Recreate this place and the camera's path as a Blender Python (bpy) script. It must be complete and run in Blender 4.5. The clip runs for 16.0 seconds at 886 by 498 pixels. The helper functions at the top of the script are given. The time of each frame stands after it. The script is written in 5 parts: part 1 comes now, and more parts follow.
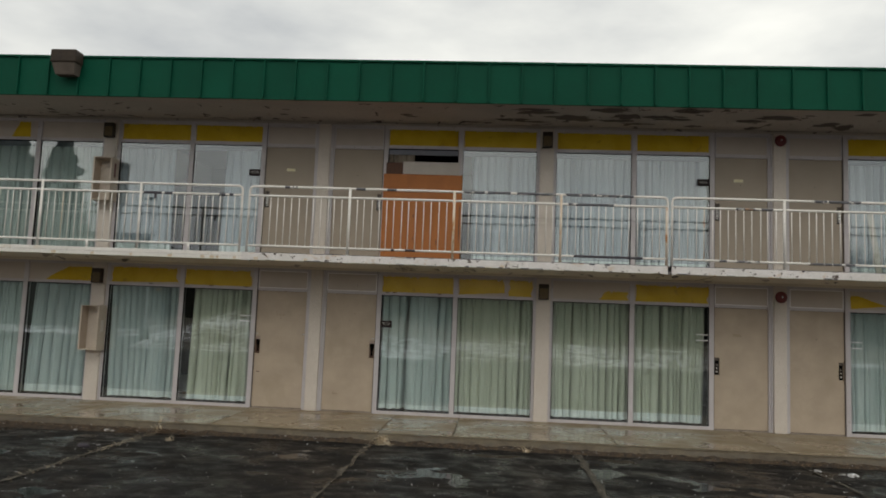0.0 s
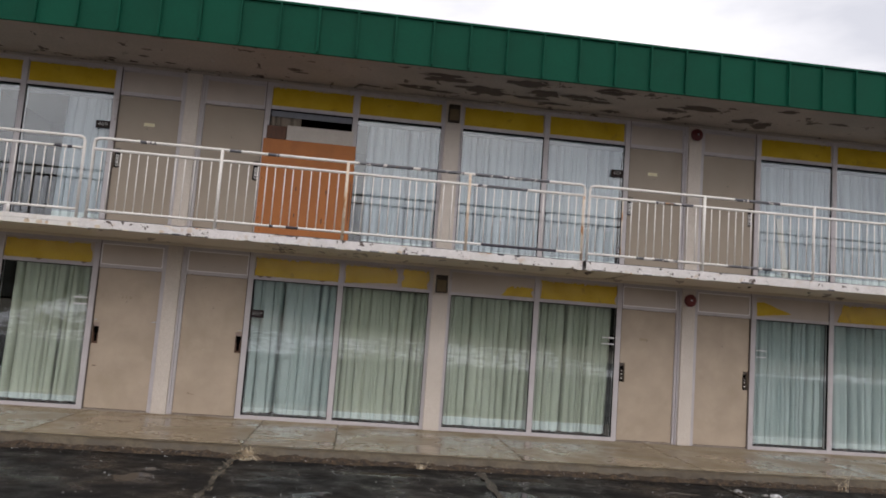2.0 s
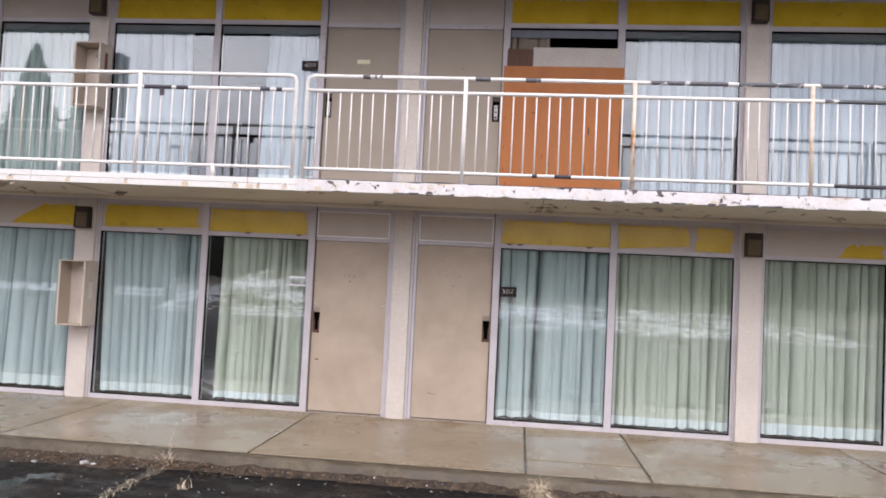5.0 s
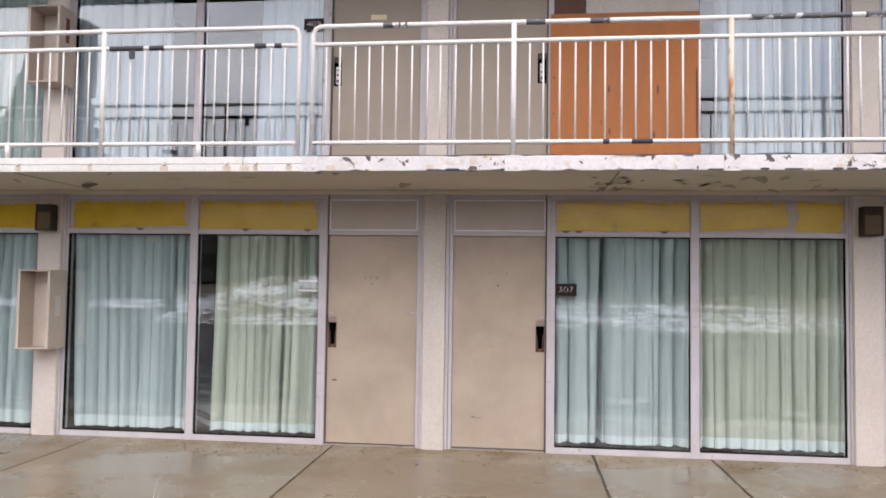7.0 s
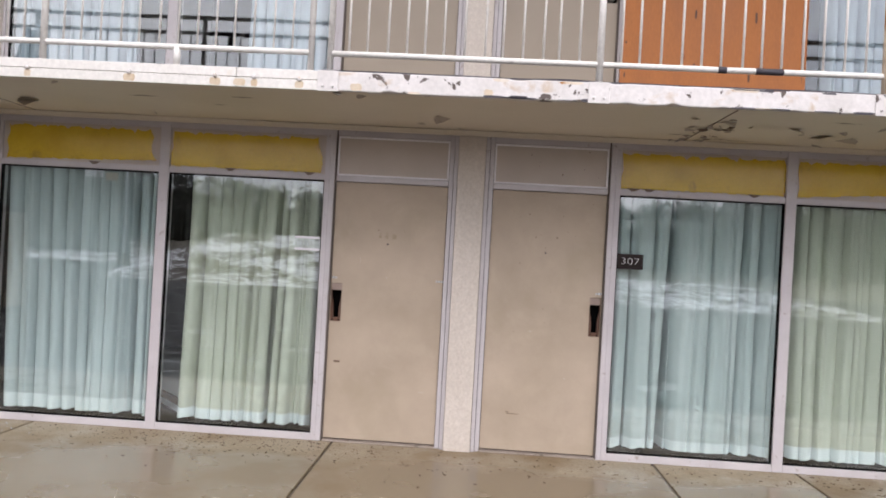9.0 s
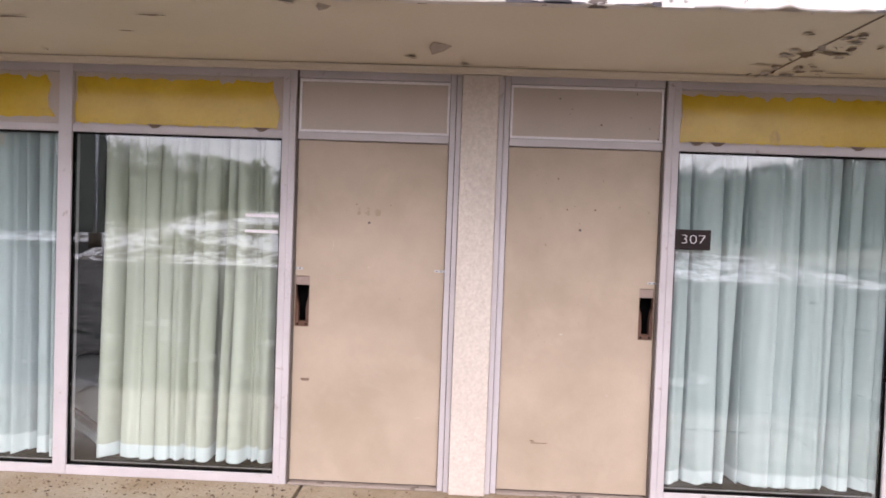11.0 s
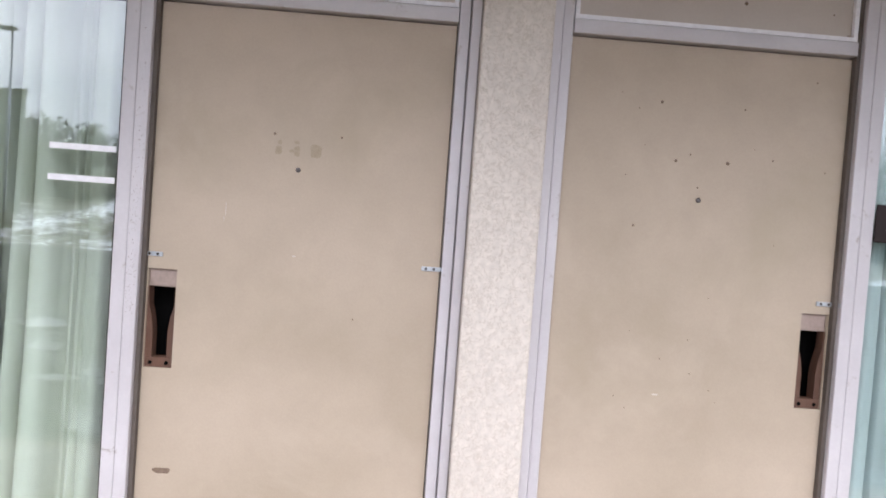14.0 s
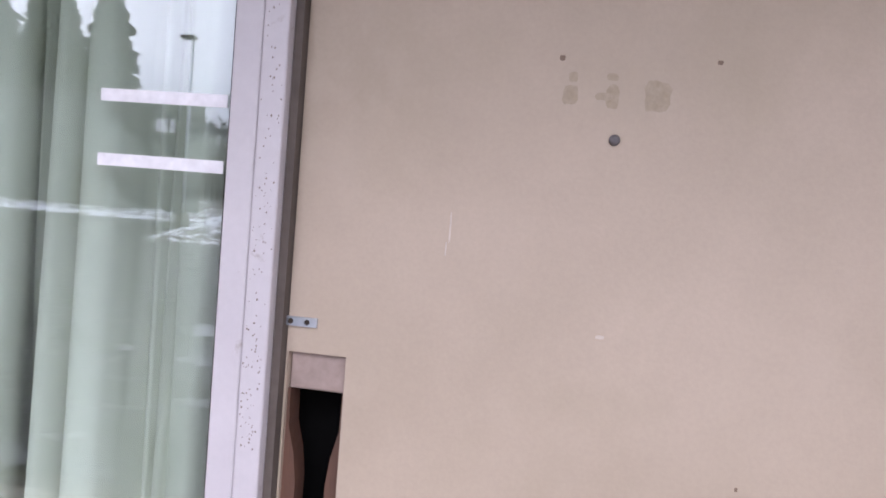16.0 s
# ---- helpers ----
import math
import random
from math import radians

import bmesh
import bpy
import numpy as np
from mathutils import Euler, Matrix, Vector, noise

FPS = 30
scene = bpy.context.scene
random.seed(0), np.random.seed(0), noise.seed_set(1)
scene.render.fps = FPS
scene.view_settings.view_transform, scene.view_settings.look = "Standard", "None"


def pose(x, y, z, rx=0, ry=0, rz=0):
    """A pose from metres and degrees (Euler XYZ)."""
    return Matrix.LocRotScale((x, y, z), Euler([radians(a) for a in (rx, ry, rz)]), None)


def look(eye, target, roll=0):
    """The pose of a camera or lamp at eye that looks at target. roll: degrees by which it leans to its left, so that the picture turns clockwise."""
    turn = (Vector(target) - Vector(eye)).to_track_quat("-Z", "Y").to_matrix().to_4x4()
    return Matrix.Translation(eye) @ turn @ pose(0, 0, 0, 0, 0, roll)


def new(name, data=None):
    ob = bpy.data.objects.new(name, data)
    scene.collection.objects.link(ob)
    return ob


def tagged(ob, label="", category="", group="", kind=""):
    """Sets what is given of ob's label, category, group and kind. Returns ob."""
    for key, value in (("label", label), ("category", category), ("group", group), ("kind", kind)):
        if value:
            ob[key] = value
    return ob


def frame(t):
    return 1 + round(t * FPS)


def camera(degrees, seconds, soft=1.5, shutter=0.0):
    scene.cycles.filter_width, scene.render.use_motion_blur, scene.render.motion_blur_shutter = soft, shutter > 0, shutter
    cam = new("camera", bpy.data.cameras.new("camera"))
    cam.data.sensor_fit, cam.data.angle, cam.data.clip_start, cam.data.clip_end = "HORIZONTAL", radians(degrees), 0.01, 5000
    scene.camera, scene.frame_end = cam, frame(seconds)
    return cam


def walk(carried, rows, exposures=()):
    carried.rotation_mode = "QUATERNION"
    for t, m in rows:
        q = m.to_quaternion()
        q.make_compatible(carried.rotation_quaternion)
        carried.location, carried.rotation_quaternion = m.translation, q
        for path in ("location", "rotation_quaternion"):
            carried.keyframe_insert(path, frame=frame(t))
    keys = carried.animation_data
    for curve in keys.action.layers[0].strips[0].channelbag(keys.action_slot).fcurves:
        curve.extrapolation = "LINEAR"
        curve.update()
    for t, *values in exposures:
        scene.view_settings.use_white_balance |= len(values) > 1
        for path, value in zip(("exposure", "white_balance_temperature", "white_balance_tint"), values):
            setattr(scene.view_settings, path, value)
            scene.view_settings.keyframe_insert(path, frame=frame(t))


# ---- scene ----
cam = camera(61.3, 16.0, soft=1.8)
EXPOSURES = [
    (0.0, -0.08, 6950, 5), (1.0, 0.2, 7050, 8), (2.0, 0.32, 6650, 13), (2.5, 0.74, 6450, 15), (3.0, 0.84, 6400, 17), (3.5, 1.0, 6350, 19), (4.0, 1.2, 6350, 19), (6.5, 1.13, 6450, 17),
    (8.0, 1.05, 6470, 16), (9.0, 1.09, 6480, 15), (11.5, 1.68, 6600, 25), (12.5, 1.84, 6500, 27), (13.5, 1.68, 6250, 17), (14.5, 1.6, 5920, 12), (15.2, 1.65, 5850, 15), (16.0, 1.62, 5850, 22),
]
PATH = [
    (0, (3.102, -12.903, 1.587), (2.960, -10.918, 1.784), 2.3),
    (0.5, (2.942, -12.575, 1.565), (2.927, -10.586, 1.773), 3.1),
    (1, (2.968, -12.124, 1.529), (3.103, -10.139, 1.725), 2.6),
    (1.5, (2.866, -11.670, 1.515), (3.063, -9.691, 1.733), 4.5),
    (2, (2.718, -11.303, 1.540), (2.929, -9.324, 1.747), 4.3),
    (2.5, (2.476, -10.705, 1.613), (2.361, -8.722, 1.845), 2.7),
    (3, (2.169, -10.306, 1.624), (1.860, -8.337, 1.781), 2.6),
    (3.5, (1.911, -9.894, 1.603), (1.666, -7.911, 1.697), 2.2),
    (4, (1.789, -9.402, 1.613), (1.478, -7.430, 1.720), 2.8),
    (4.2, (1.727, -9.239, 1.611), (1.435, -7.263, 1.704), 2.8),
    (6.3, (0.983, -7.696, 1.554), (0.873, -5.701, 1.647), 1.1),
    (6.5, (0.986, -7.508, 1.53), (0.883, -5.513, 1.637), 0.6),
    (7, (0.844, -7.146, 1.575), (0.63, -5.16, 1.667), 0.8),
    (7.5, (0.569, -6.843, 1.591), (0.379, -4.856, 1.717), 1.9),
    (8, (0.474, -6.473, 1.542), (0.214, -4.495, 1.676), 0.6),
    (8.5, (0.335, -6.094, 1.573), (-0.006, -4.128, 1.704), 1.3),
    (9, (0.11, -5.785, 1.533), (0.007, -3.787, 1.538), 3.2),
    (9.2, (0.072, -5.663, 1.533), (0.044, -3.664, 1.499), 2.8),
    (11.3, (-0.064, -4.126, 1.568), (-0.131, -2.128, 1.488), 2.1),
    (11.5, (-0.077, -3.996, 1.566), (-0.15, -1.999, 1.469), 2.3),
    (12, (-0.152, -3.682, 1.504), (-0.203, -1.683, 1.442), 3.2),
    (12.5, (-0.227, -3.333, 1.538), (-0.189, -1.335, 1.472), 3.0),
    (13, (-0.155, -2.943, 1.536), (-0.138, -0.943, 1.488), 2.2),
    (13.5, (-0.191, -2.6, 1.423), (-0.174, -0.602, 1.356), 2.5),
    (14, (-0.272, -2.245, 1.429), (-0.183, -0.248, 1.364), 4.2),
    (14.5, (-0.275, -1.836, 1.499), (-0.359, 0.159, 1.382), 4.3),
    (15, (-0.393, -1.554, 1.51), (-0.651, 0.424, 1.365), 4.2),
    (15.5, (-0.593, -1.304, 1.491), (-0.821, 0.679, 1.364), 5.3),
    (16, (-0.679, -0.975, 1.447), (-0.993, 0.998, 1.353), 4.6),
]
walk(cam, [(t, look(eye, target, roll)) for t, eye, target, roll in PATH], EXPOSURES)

# ---- world and light ----
world = bpy.data.worlds.new("overcast_sky")
scene.world = world
world.use_nodes = True
wn, wl = world.node_tree.nodes, world.node_tree.links
wn.clear()
w_out, w_bg = wn.new("ShaderNodeOutputWorld"), wn.new("ShaderNodeBackground")
sky = wn.new("ShaderNodeTexSky")
sky.sky_type, sky.sun_disc = "NISHITA", False
sky.sun_elevation, sky.sun_rotation = radians(42), radians(200)
sky.dust_density, sky.air_density = 4.0, 1.0
grey = wn.new("ShaderNodeHueSaturation")
grey.inputs["Saturation"].default_value = 0.25
w_co, w_cl, w_rp, w_mx = wn.new("ShaderNodeTexCoord"), wn.new("ShaderNodeTexNoise"), wn.new("ShaderNodeValToRGB"), wn.new("ShaderNodeMix")
w_map = wn.new("ShaderNodeMapping")
w_map.inputs["Scale"].default_value = (1.0, 1.0, 2.6)
w_cl.inputs["Scale"].default_value, w_cl.inputs["Detail"].default_value = 2.2, 6
w_rp.color_ramp.elements[0].position, w_rp.color_ramp.elements[0].color = 0.36, (5.6, 5.85, 6.5, 1)
w_rp.color_ramp.elements[1].position, w_rp.color_ramp.elements[1].color = 0.64, (10.8, 10.85, 11.0, 1)
w_mx.data_type, w_mx.inputs[0].default_value = "RGBA", 0.85
wl.new(w_co.outputs["Generated"], w_map.inputs["Vector"])
wl.new(w_map.outputs[0], w_cl.inputs["Vector"])
wl.new(w_cl.outputs["Fac"], w_rp.inputs["Fac"])
wl.new(sky.outputs[0], grey.inputs["Color"])
wl.new(grey.outputs[0], w_mx.inputs[6])
wl.new(w_rp.outputs["Color"], w_mx.inputs[7])
wl.new(w_mx.outputs[2], w_bg.inputs["Color"])
w_bg.inputs["Strength"].default_value = 0.11
wl.new(w_bg.outputs[0], w_out.inputs[0])

sun_data = bpy.data.lights.new("sun", "SUN")
sun_data.energy, sun_data.angle, sun_data.color = 0.6, radians(40), (1.0, 0.97, 0.93)
sun = new("sun", sun_data)
sun.matrix_world = look((0, 0, 0), (-0.25, 0.72, -0.68))

# ---- materials ----


def ramp(n, lo, hi, c0, c1):
    r = n.new("ShaderNodeValToRGB")
    r.color_ramp.elements[0].position, r.color_ramp.elements[0].color = lo, (*c0, 1)
    r.color_ramp.elements[1].position, r.color_ramp.elements[1].color = hi, (*c1, 1)
    return r


def noise_node(n, l, vec, scale, detail=4, rough=0.55, distort=0.0):
    t = n.new("ShaderNodeTexNoise")
    t.inputs["Scale"].default_value, t.inputs["Detail"].default_value = scale, detail
    t.inputs["Roughness"].default_value, t.inputs["Distortion"].default_value = rough, distort
    l.new(vec, t.inputs["Vector"])
    return t.outputs["Fac"]


def coords(n, l, stretch=(1, 1, 1)):
    co, info, add, mp = n.new("ShaderNodeTexCoord"), n.new("ShaderNodeObjectInfo"), n.new("ShaderNodeVectorMath"), n.new("ShaderNodeMapping")
    wide = n.new("ShaderNodeMath")
    wide.operation, wide.inputs[1].default_value = "MULTIPLY", 37.0
    l.new(info.outputs["Random"], wide.inputs[0])
    l.new(co.outputs["Object"], add.inputs[0])
    l.new(wide.outputs[0], add.inputs[1])
    mp.inputs["Scale"].default_value = stretch
    l.new(add.outputs[0], mp.inputs["Vector"])
    return mp.outputs[0]


def mixed(n, l, fac, a, b):
    m = n.new("ShaderNodeMix")
    m.data_type = "RGBA"
    for value, socket in ((fac, m.inputs[0]), (a, m.inputs[6]), (b, m.inputs[7])):
        if isinstance(value, tuple):
            socket.default_value = (*value, 1)
        elif isinstance(value, float):
            socket.default_value = value
        else:
            l.new(value, socket)
    return m.outputs[2]


def scaled(n, l, value, k, plus=0.0):
    m = n.new("ShaderNodeMath")
    m.operation = "MULTIPLY_ADD"
    m.inputs[1].default_value, m.inputs[2].default_value = k, plus
    l.new(value, m.inputs[0])
    return m.outputs[0]


def surf(name, base, other, scale=3.0, rough=(0.5, 0.7), bump=0.1, grain=60.0, metal=0.0, chips=None, chip_at=(0.62, 0.66), chip_scale=9.0,
         stretch=(1, 1, 1), piece=0.0, spec=0.5, speck=0.08, chips2=None, chip2_at=(0.7, 0.74)):
    """Paint, metal, plaster and the like: two tones in broad patches, fine grain, chips that show what lies under the paint."""
    m = bpy.data.materials.new(name)
    m.use_nodes = True
    n, l = m.node_tree.nodes, m.node_tree.links
    p = n["Principled BSDF"]
    vec = coords(n, l, stretch)
    broad, fine = noise_node(n, l, vec, scale, 5), noise_node(n, l, vec, grain, 3)
    tone = ramp(n, 0.3, 0.7, base, other)
    l.new(broad, tone.inputs["Fac"])
    shade = ramp(n, 0.25, 0.75, (1 - 1.6 * speck,) * 3, (1 + speck,) * 3)
    l.new(fine, shade.inputs["Fac"])
    mul = n.new("ShaderNodeMix")
    mul.data_type, mul.blend_type, mul.inputs[0].default_value = "RGBA", "MULTIPLY", 1.0
    l.new(tone.outputs["Color"], mul.inputs[6])
    l.new(shade.outputs["Color"], mul.inputs[7])
    colour = mul.outputs[2]
    if piece:
        info, hue = n.new("ShaderNodeObjectInfo"), n.new("ShaderNodeHueSaturation")
        l.new(scaled(n, l, info.outputs["Random"], piece, 1 - piece / 2), hue.inputs["Value"])
        l.new(colour, hue.inputs["Color"])
        colour = hue.outputs[0]
    height = fine
    for under, at, sc in ((chips, chip_at, chip_scale), (chips2, chip2_at, chip_scale * 0.6)):
        if under:
            mask = ramp(n, at[0], at[1], (0, 0, 0), (1, 1, 1))
            l.new(noise_node(n, l, vec, sc, 7, 0.62, 0.4), mask.inputs["Fac"])
            colour = mixed(n, l, mask.outputs["Color"], colour, under)
    l.new(colour, p.inputs["Base Color"])
    rr = ramp(n, 0.3, 0.7, (rough[0],) * 3, (rough[1],) * 3)
    l.new(broad, rr.inputs["Fac"])
    l.new(rr.outputs["Color"], p.inputs["Roughness"])
    p.inputs["Metallic"].default_value = metal
    p.inputs["Specular IOR Level"].default_value = spec
    if bump:
        b = n.new("ShaderNodeBump")
        b.inputs["Strength"].default_value, b.inputs["Distance"].default_value = bump, 0.004
        l.new(height, b.inputs["Height"])
        l.new(b.outputs[0], p.inputs["Normal"])
    return m


def stucco_material():
    m = surf("textured_stucco", (0.60, 0.535, 0.475), (0.67, 0.605, 0.545), 2.0, (0.75, 0.9), 0)
    n, l = m.node_tree.nodes, m.node_tree.links
    vec = coords(n, l)
    worm = noise_node(n, l, coords(n, l, (1, 1, 0.8)), 44, 3, 0.55, 1.1)
    edge = ramp(n, 0.462, 0.49, (1, 1, 1), (0, 0, 0))
    rim = edge.color_ramp.elements.new(0.53)
    rim.color = (1, 1, 1, 1)
    l.new(worm, edge.inputs["Fac"])
    base = n["Principled BSDF"].inputs["Base Color"]
    paint = base.links[0].from_socket
    # relief grooves are mixed darker, crevice shade put into the paint colour
    l.new(mixed(n, l, edge.outputs["Color"], (0.525, 0.455, 0.39), paint), base)
    b = n.new("ShaderNodeBump")
    b.inputs["Strength"].default_value, b.inputs["Distance"].default_value = 0.42, 0.005
    l.new(edge.outputs["Color"], b.inputs["Height"])
    l.new(b.outputs[0], n["Principled BSDF"].inputs["Normal"])
    return m


def glass_material():
    m = bpy.data.materials.new("window_glass")
    m.use_nodes = True
    n, l = m.node_tree.nodes, m.node_tree.links
    n.remove(n["Principled BSDF"])
    out = n["Material Output"]
    clear, gloss, mix, facing = n.new("ShaderNodeBsdfTransparent"), n.new("ShaderNodeBsdfGlossy"), n.new("ShaderNodeMixShader"), n.new("ShaderNodeLayerWeight")
    clear.inputs["Color"].default_value = (0.93, 0.965, 0.955, 1)
    gloss.inputs["Color"].default_value = (0.96, 0.97, 1.0, 1)
    gloss.inputs["Roughness"].default_value = 0.004
    facing.inputs["Blend"].default_value = 0.5
    vec = coords(n, l)
    b = n.new("ShaderNodeBump")
    b.inputs["Strength"].default_value, b.inputs["Distance"].default_value = 0.035, 0.01
    l.new(noise_node(n, l, vec, 1.6, 2), b.inputs["Height"])
    l.new(b.outputs[0], gloss.inputs["Normal"])
    power = n.new("ShaderNodeMath")
    power.operation, power.inputs[1].default_value = "POWER", 4.0
    l.new(facing.outputs["Facing"], power.inputs[0])
    l.new(scaled(n, l, power.outputs[0], 0.85, 0.10), mix.inputs[0])
    l.new(clear.outputs[0], mix.inputs[1])
    l.new(gloss.outputs[0], mix.inputs[2])
    l.new(mix.outputs[0], out.inputs[0])
    return m


def cloth_material(name, a, b):
    m = bpy.data.materials.new(name)
    m.use_nodes = True
    n, l = m.node_tree.nodes, m.node_tree.links
    p = n["Principled BSDF"]
    vec = coords(n, l, (1, 1, 0.12))
    tone = ramp(n, 0.3, 0.7, a, b)
    l.new(noise_node(n, l, vec, 7, 4), tone.inputs["Fac"])
    l.new(tone.outputs["Color"], p.inputs["Base Color"])
    p.inputs["Roughness"].default_value = 0.9
    bp = n.new("ShaderNodeBump")
    bp.inputs["Strength"].default_value, bp.inputs["Distance"].default_value = 0.25, 0.002
    l.new(noise_node(n, l, coords(n, l), 260, 2), bp.inputs["Height"])
    l.new(bp.outputs[0], p.inputs["Normal"])
    return m


def wet_ground(name, dry, damp, pool_at, rough_dry, rough_pool, scale, bump, grain, blotch=None, stretch=(1, 1, 1), piece=0.0, deep=0.006, dry_from=None, patch=0.0, spec=0.35, fleck=None):
    """Concrete or asphalt in the rain: damp patches darken it, standing water smooths it."""
    m = bpy.data.materials.new(name)
    m.use_nodes = True
    n, l = m.node_tree.nodes, m.node_tree.links
    p = n["Principled BSDF"]
    vec = coords(n, l, stretch)
    wet = ramp(n, pool_at[0], pool_at[1], (0, 0, 0), (1, 1, 1))
    l.new(noise_node(n, l, vec, scale, 5, 0.5), wet.inputs["Fac"])
    if dry_from is not None:
        co, sep, reach, edge = n.new("ShaderNodeTexCoord"), n.new("ShaderNodeSeparateXYZ"), n.new("ShaderNodeMath"), ramp(n, dry_from - 0.22, dry_from + 0.06, (1, 1, 1), (0, 0, 0))
        l.new(co.outputs["Object"], sep.inputs[0])
        reach.operation = "ADD"
        l.new(sep.outputs["Y"], reach.inputs[0])
        l.new(scaled(n, l, noise_node(n, l, co.outputs["Object"], 1.6, 5), 0.7, -0.35), reach.inputs[1])
        half = n.new("ShaderNodeMath")
        half.operation, half.inputs[1].default_value = "MULTIPLY", 0.5
        l.new(reach.outputs[0], half.inputs[0])
        edge.color_ramp.elements[0].position, edge.color_ramp.elements[1].position = (dry_from - 0.22) / 2, (dry_from + 0.06) / 2
        l.new(half.outputs[0], edge.inputs["Fac"])
        rain = n.new("ShaderNodeMix")
        rain.data_type, rain.blend_type, rain.inputs[0].default_value = "RGBA", "MULTIPLY", 1.0
        damp_all = n.new("ShaderNodeMix")
        damp_all.data_type, damp_all.blend_type, damp_all.inputs[0].default_value = "RGBA", "ADD", 1.0
        l.new(wet.outputs["Color"], damp_all.inputs[6])
        damp_all.inputs[7].default_value = (0.55, 0.55, 0.55, 1)
        l.new(damp_all.outputs[2], rain.inputs[6])
        l.new(edge.outputs["Color"], rain.inputs[7])
        wet_out = rain.outputs[2]
    else:
        wet_out = wet.outputs["Color"]
    grit = noise_node(n, l, vec, grain, 3, 0.7)
    tone = ramp(n, 0.3, 0.72, tuple(c * 0.72 for c in dry), tuple(c * 1.18 for c in dry))
    l.new(grit, tone.inputs["Fac"])
    colour = tone.outputs["Color"]
    if blotch:
        stain = ramp(n, 0.46, 0.66, (0, 0, 0), (0.85,) * 3)
        l.new(noise_node(n, l, vec, patch or scale * 1.7, 6, 0.6), stain.inputs["Fac"])
        colour = mixed(n, l, stain.outputs["Color"], colour, blotch)
    colour = mixed(n, l, wet_out, colour, damp)
    if fleck:
        chip = ramp(n, 0.655, 0.70, (0, 0, 0), (1, 1, 1))
        l.new(noise_node(n, l, coords(n, l), 55, 2, 0.5), chip.inputs["Fac"])
        crumbs = ramp(n, 0.44, 0.62, (0, 0, 0), (1, 1, 1))
        l.new(noise_node(n, l, coords(n, l), 1.1, 4), crumbs.inputs["Fac"])
        both = n.new("ShaderNodeMath")
        both.operation = "MULTIPLY"
        l.new(chip.outputs["Color"], both.inputs[0])
        l.new(crumbs.outputs["Color"], both.inputs[1])
        colour = mixed(n, l, both.outputs[0], colour, fleck)
    if piece:
        info, hue = n.new("ShaderNodeObjectInfo"), n.new("ShaderNodeHueSaturation")
        l.new(scaled(n, l, info.outputs["Random"], piece, 1 - piece / 2), hue.inputs["Value"])
        l.new(colour, hue.inputs["Color"])
        colour = hue.outputs[0]
    l.new(colour, p.inputs["Base Color"])
    rr = n.new("ShaderNodeMapRange")
    l.new(wet_out, rr.inputs["Value"])
    rr.inputs["To Min"].default_value, rr.inputs["To Max"].default_value = rough_dry, rough_pool
    sheen = rr.outputs[0]
    if patch:
        vary = n.new("ShaderNodeMath")
        vary.operation = "MULTIPLY"
        l.new(sheen, vary.inputs[0])
        worn = n.new("ShaderNodeMapRange")
        l.new(noise_node(n, l, vec, patch * 0.8, 5, 0.6), worn.inputs["Value"])
        worn.inputs["From Min"].default_value, worn.inputs["From Max"].default_value = 0.38, 0.62
        worn.inputs["To Min"].default_value, worn.inputs["To Max"].default_value = 0.45, 1.7
        l.new(worn.outputs[0], vary.inputs[1])
        sheen = vary.outputs[0]
    l.new(sheen, p.inputs["Roughness"])
    b = n.new("ShaderNodeBump")
    b.inputs["Distance"].default_value = deep
    p.inputs["Specular IOR Level"].default_value = spec
    st = n.new("ShaderNodeMapRange")
    l.new(wet_out, st.inputs["Value"])
    st.inputs["To Min"].default_value, st.inputs["To Max"].default_value = bump, 0.0
    l.new(st.outputs[0], b.inputs["Strength"])
    l.new(grit, b.inputs["Height"])
    l.new(b.outputs[0], p.inputs["Normal"])
    return m


def two_tone(name, a, b, scale, lo, hi, rough=0.9, broad=0.0):
    m = bpy.data.materials.new(name)
    m.use_nodes = True
    n, l = m.node_tree.nodes, m.node_tree.links
    p = n["Principled BSDF"]
    t = ramp(n, lo, hi, a, b)
    vec = coords(n, l)
    fac = noise_node(n, l, vec, scale, 8, 0.65)
    if broad:
        both = n.new("ShaderNodeMath")
        both.operation = "ADD"
        l.new(fac, both.inputs[0])
        l.new(scaled(n, l, noise_node(n, l, vec, broad, 2), 0.55, -0.29), both.inputs[1])
        fac = both.outputs[0]
    l.new(fac, t.inputs["Fac"])
    l.new(t.outputs["Color"], p.inputs["Base Color"])
    p.inputs["Roughness"].default_value = rough
    return m


M_STUCCO = stucco_material()
M_DOOR = surf("tan_door_paint", (0.385, 0.31, 0.236), (0.468, 0.38, 0.298), 2.6, (0.48, 0.62), 0.07, 160, spec=0.35, speck=0.022, chips=(0.475, 0.39, 0.312), chip_at=(0.55, 0.85), chip_scale=3.2, chips2=(0.365, 0.298, 0.215), chip2_at=(0.52, 0.85))
M_UDOOR = surf("grey_tan_door_paint", (0.33, 0.275, 0.22), (0.375, 0.315, 0.255), 1.6, (0.5, 0.62), 0.04, 140, spec=0.35, speck=0.012)
M_BEIGE = surf("beige_panel_paint", (0.485, 0.42, 0.365), (0.535, 0.465, 0.41), 3.0, (0.5, 0.65), 0.05, 120, spec=0.35, speck=0.02)
M_FRAME = surf("painted_aluminium_frame", (0.48, 0.445, 0.46), (0.55, 0.515, 0.53), 4.0, (0.38, 0.5), 0.06, 90, chips=(0.34, 0.29, 0.27), chip_at=(0.63, 0.70), chip_scale=14, speck=0.02)
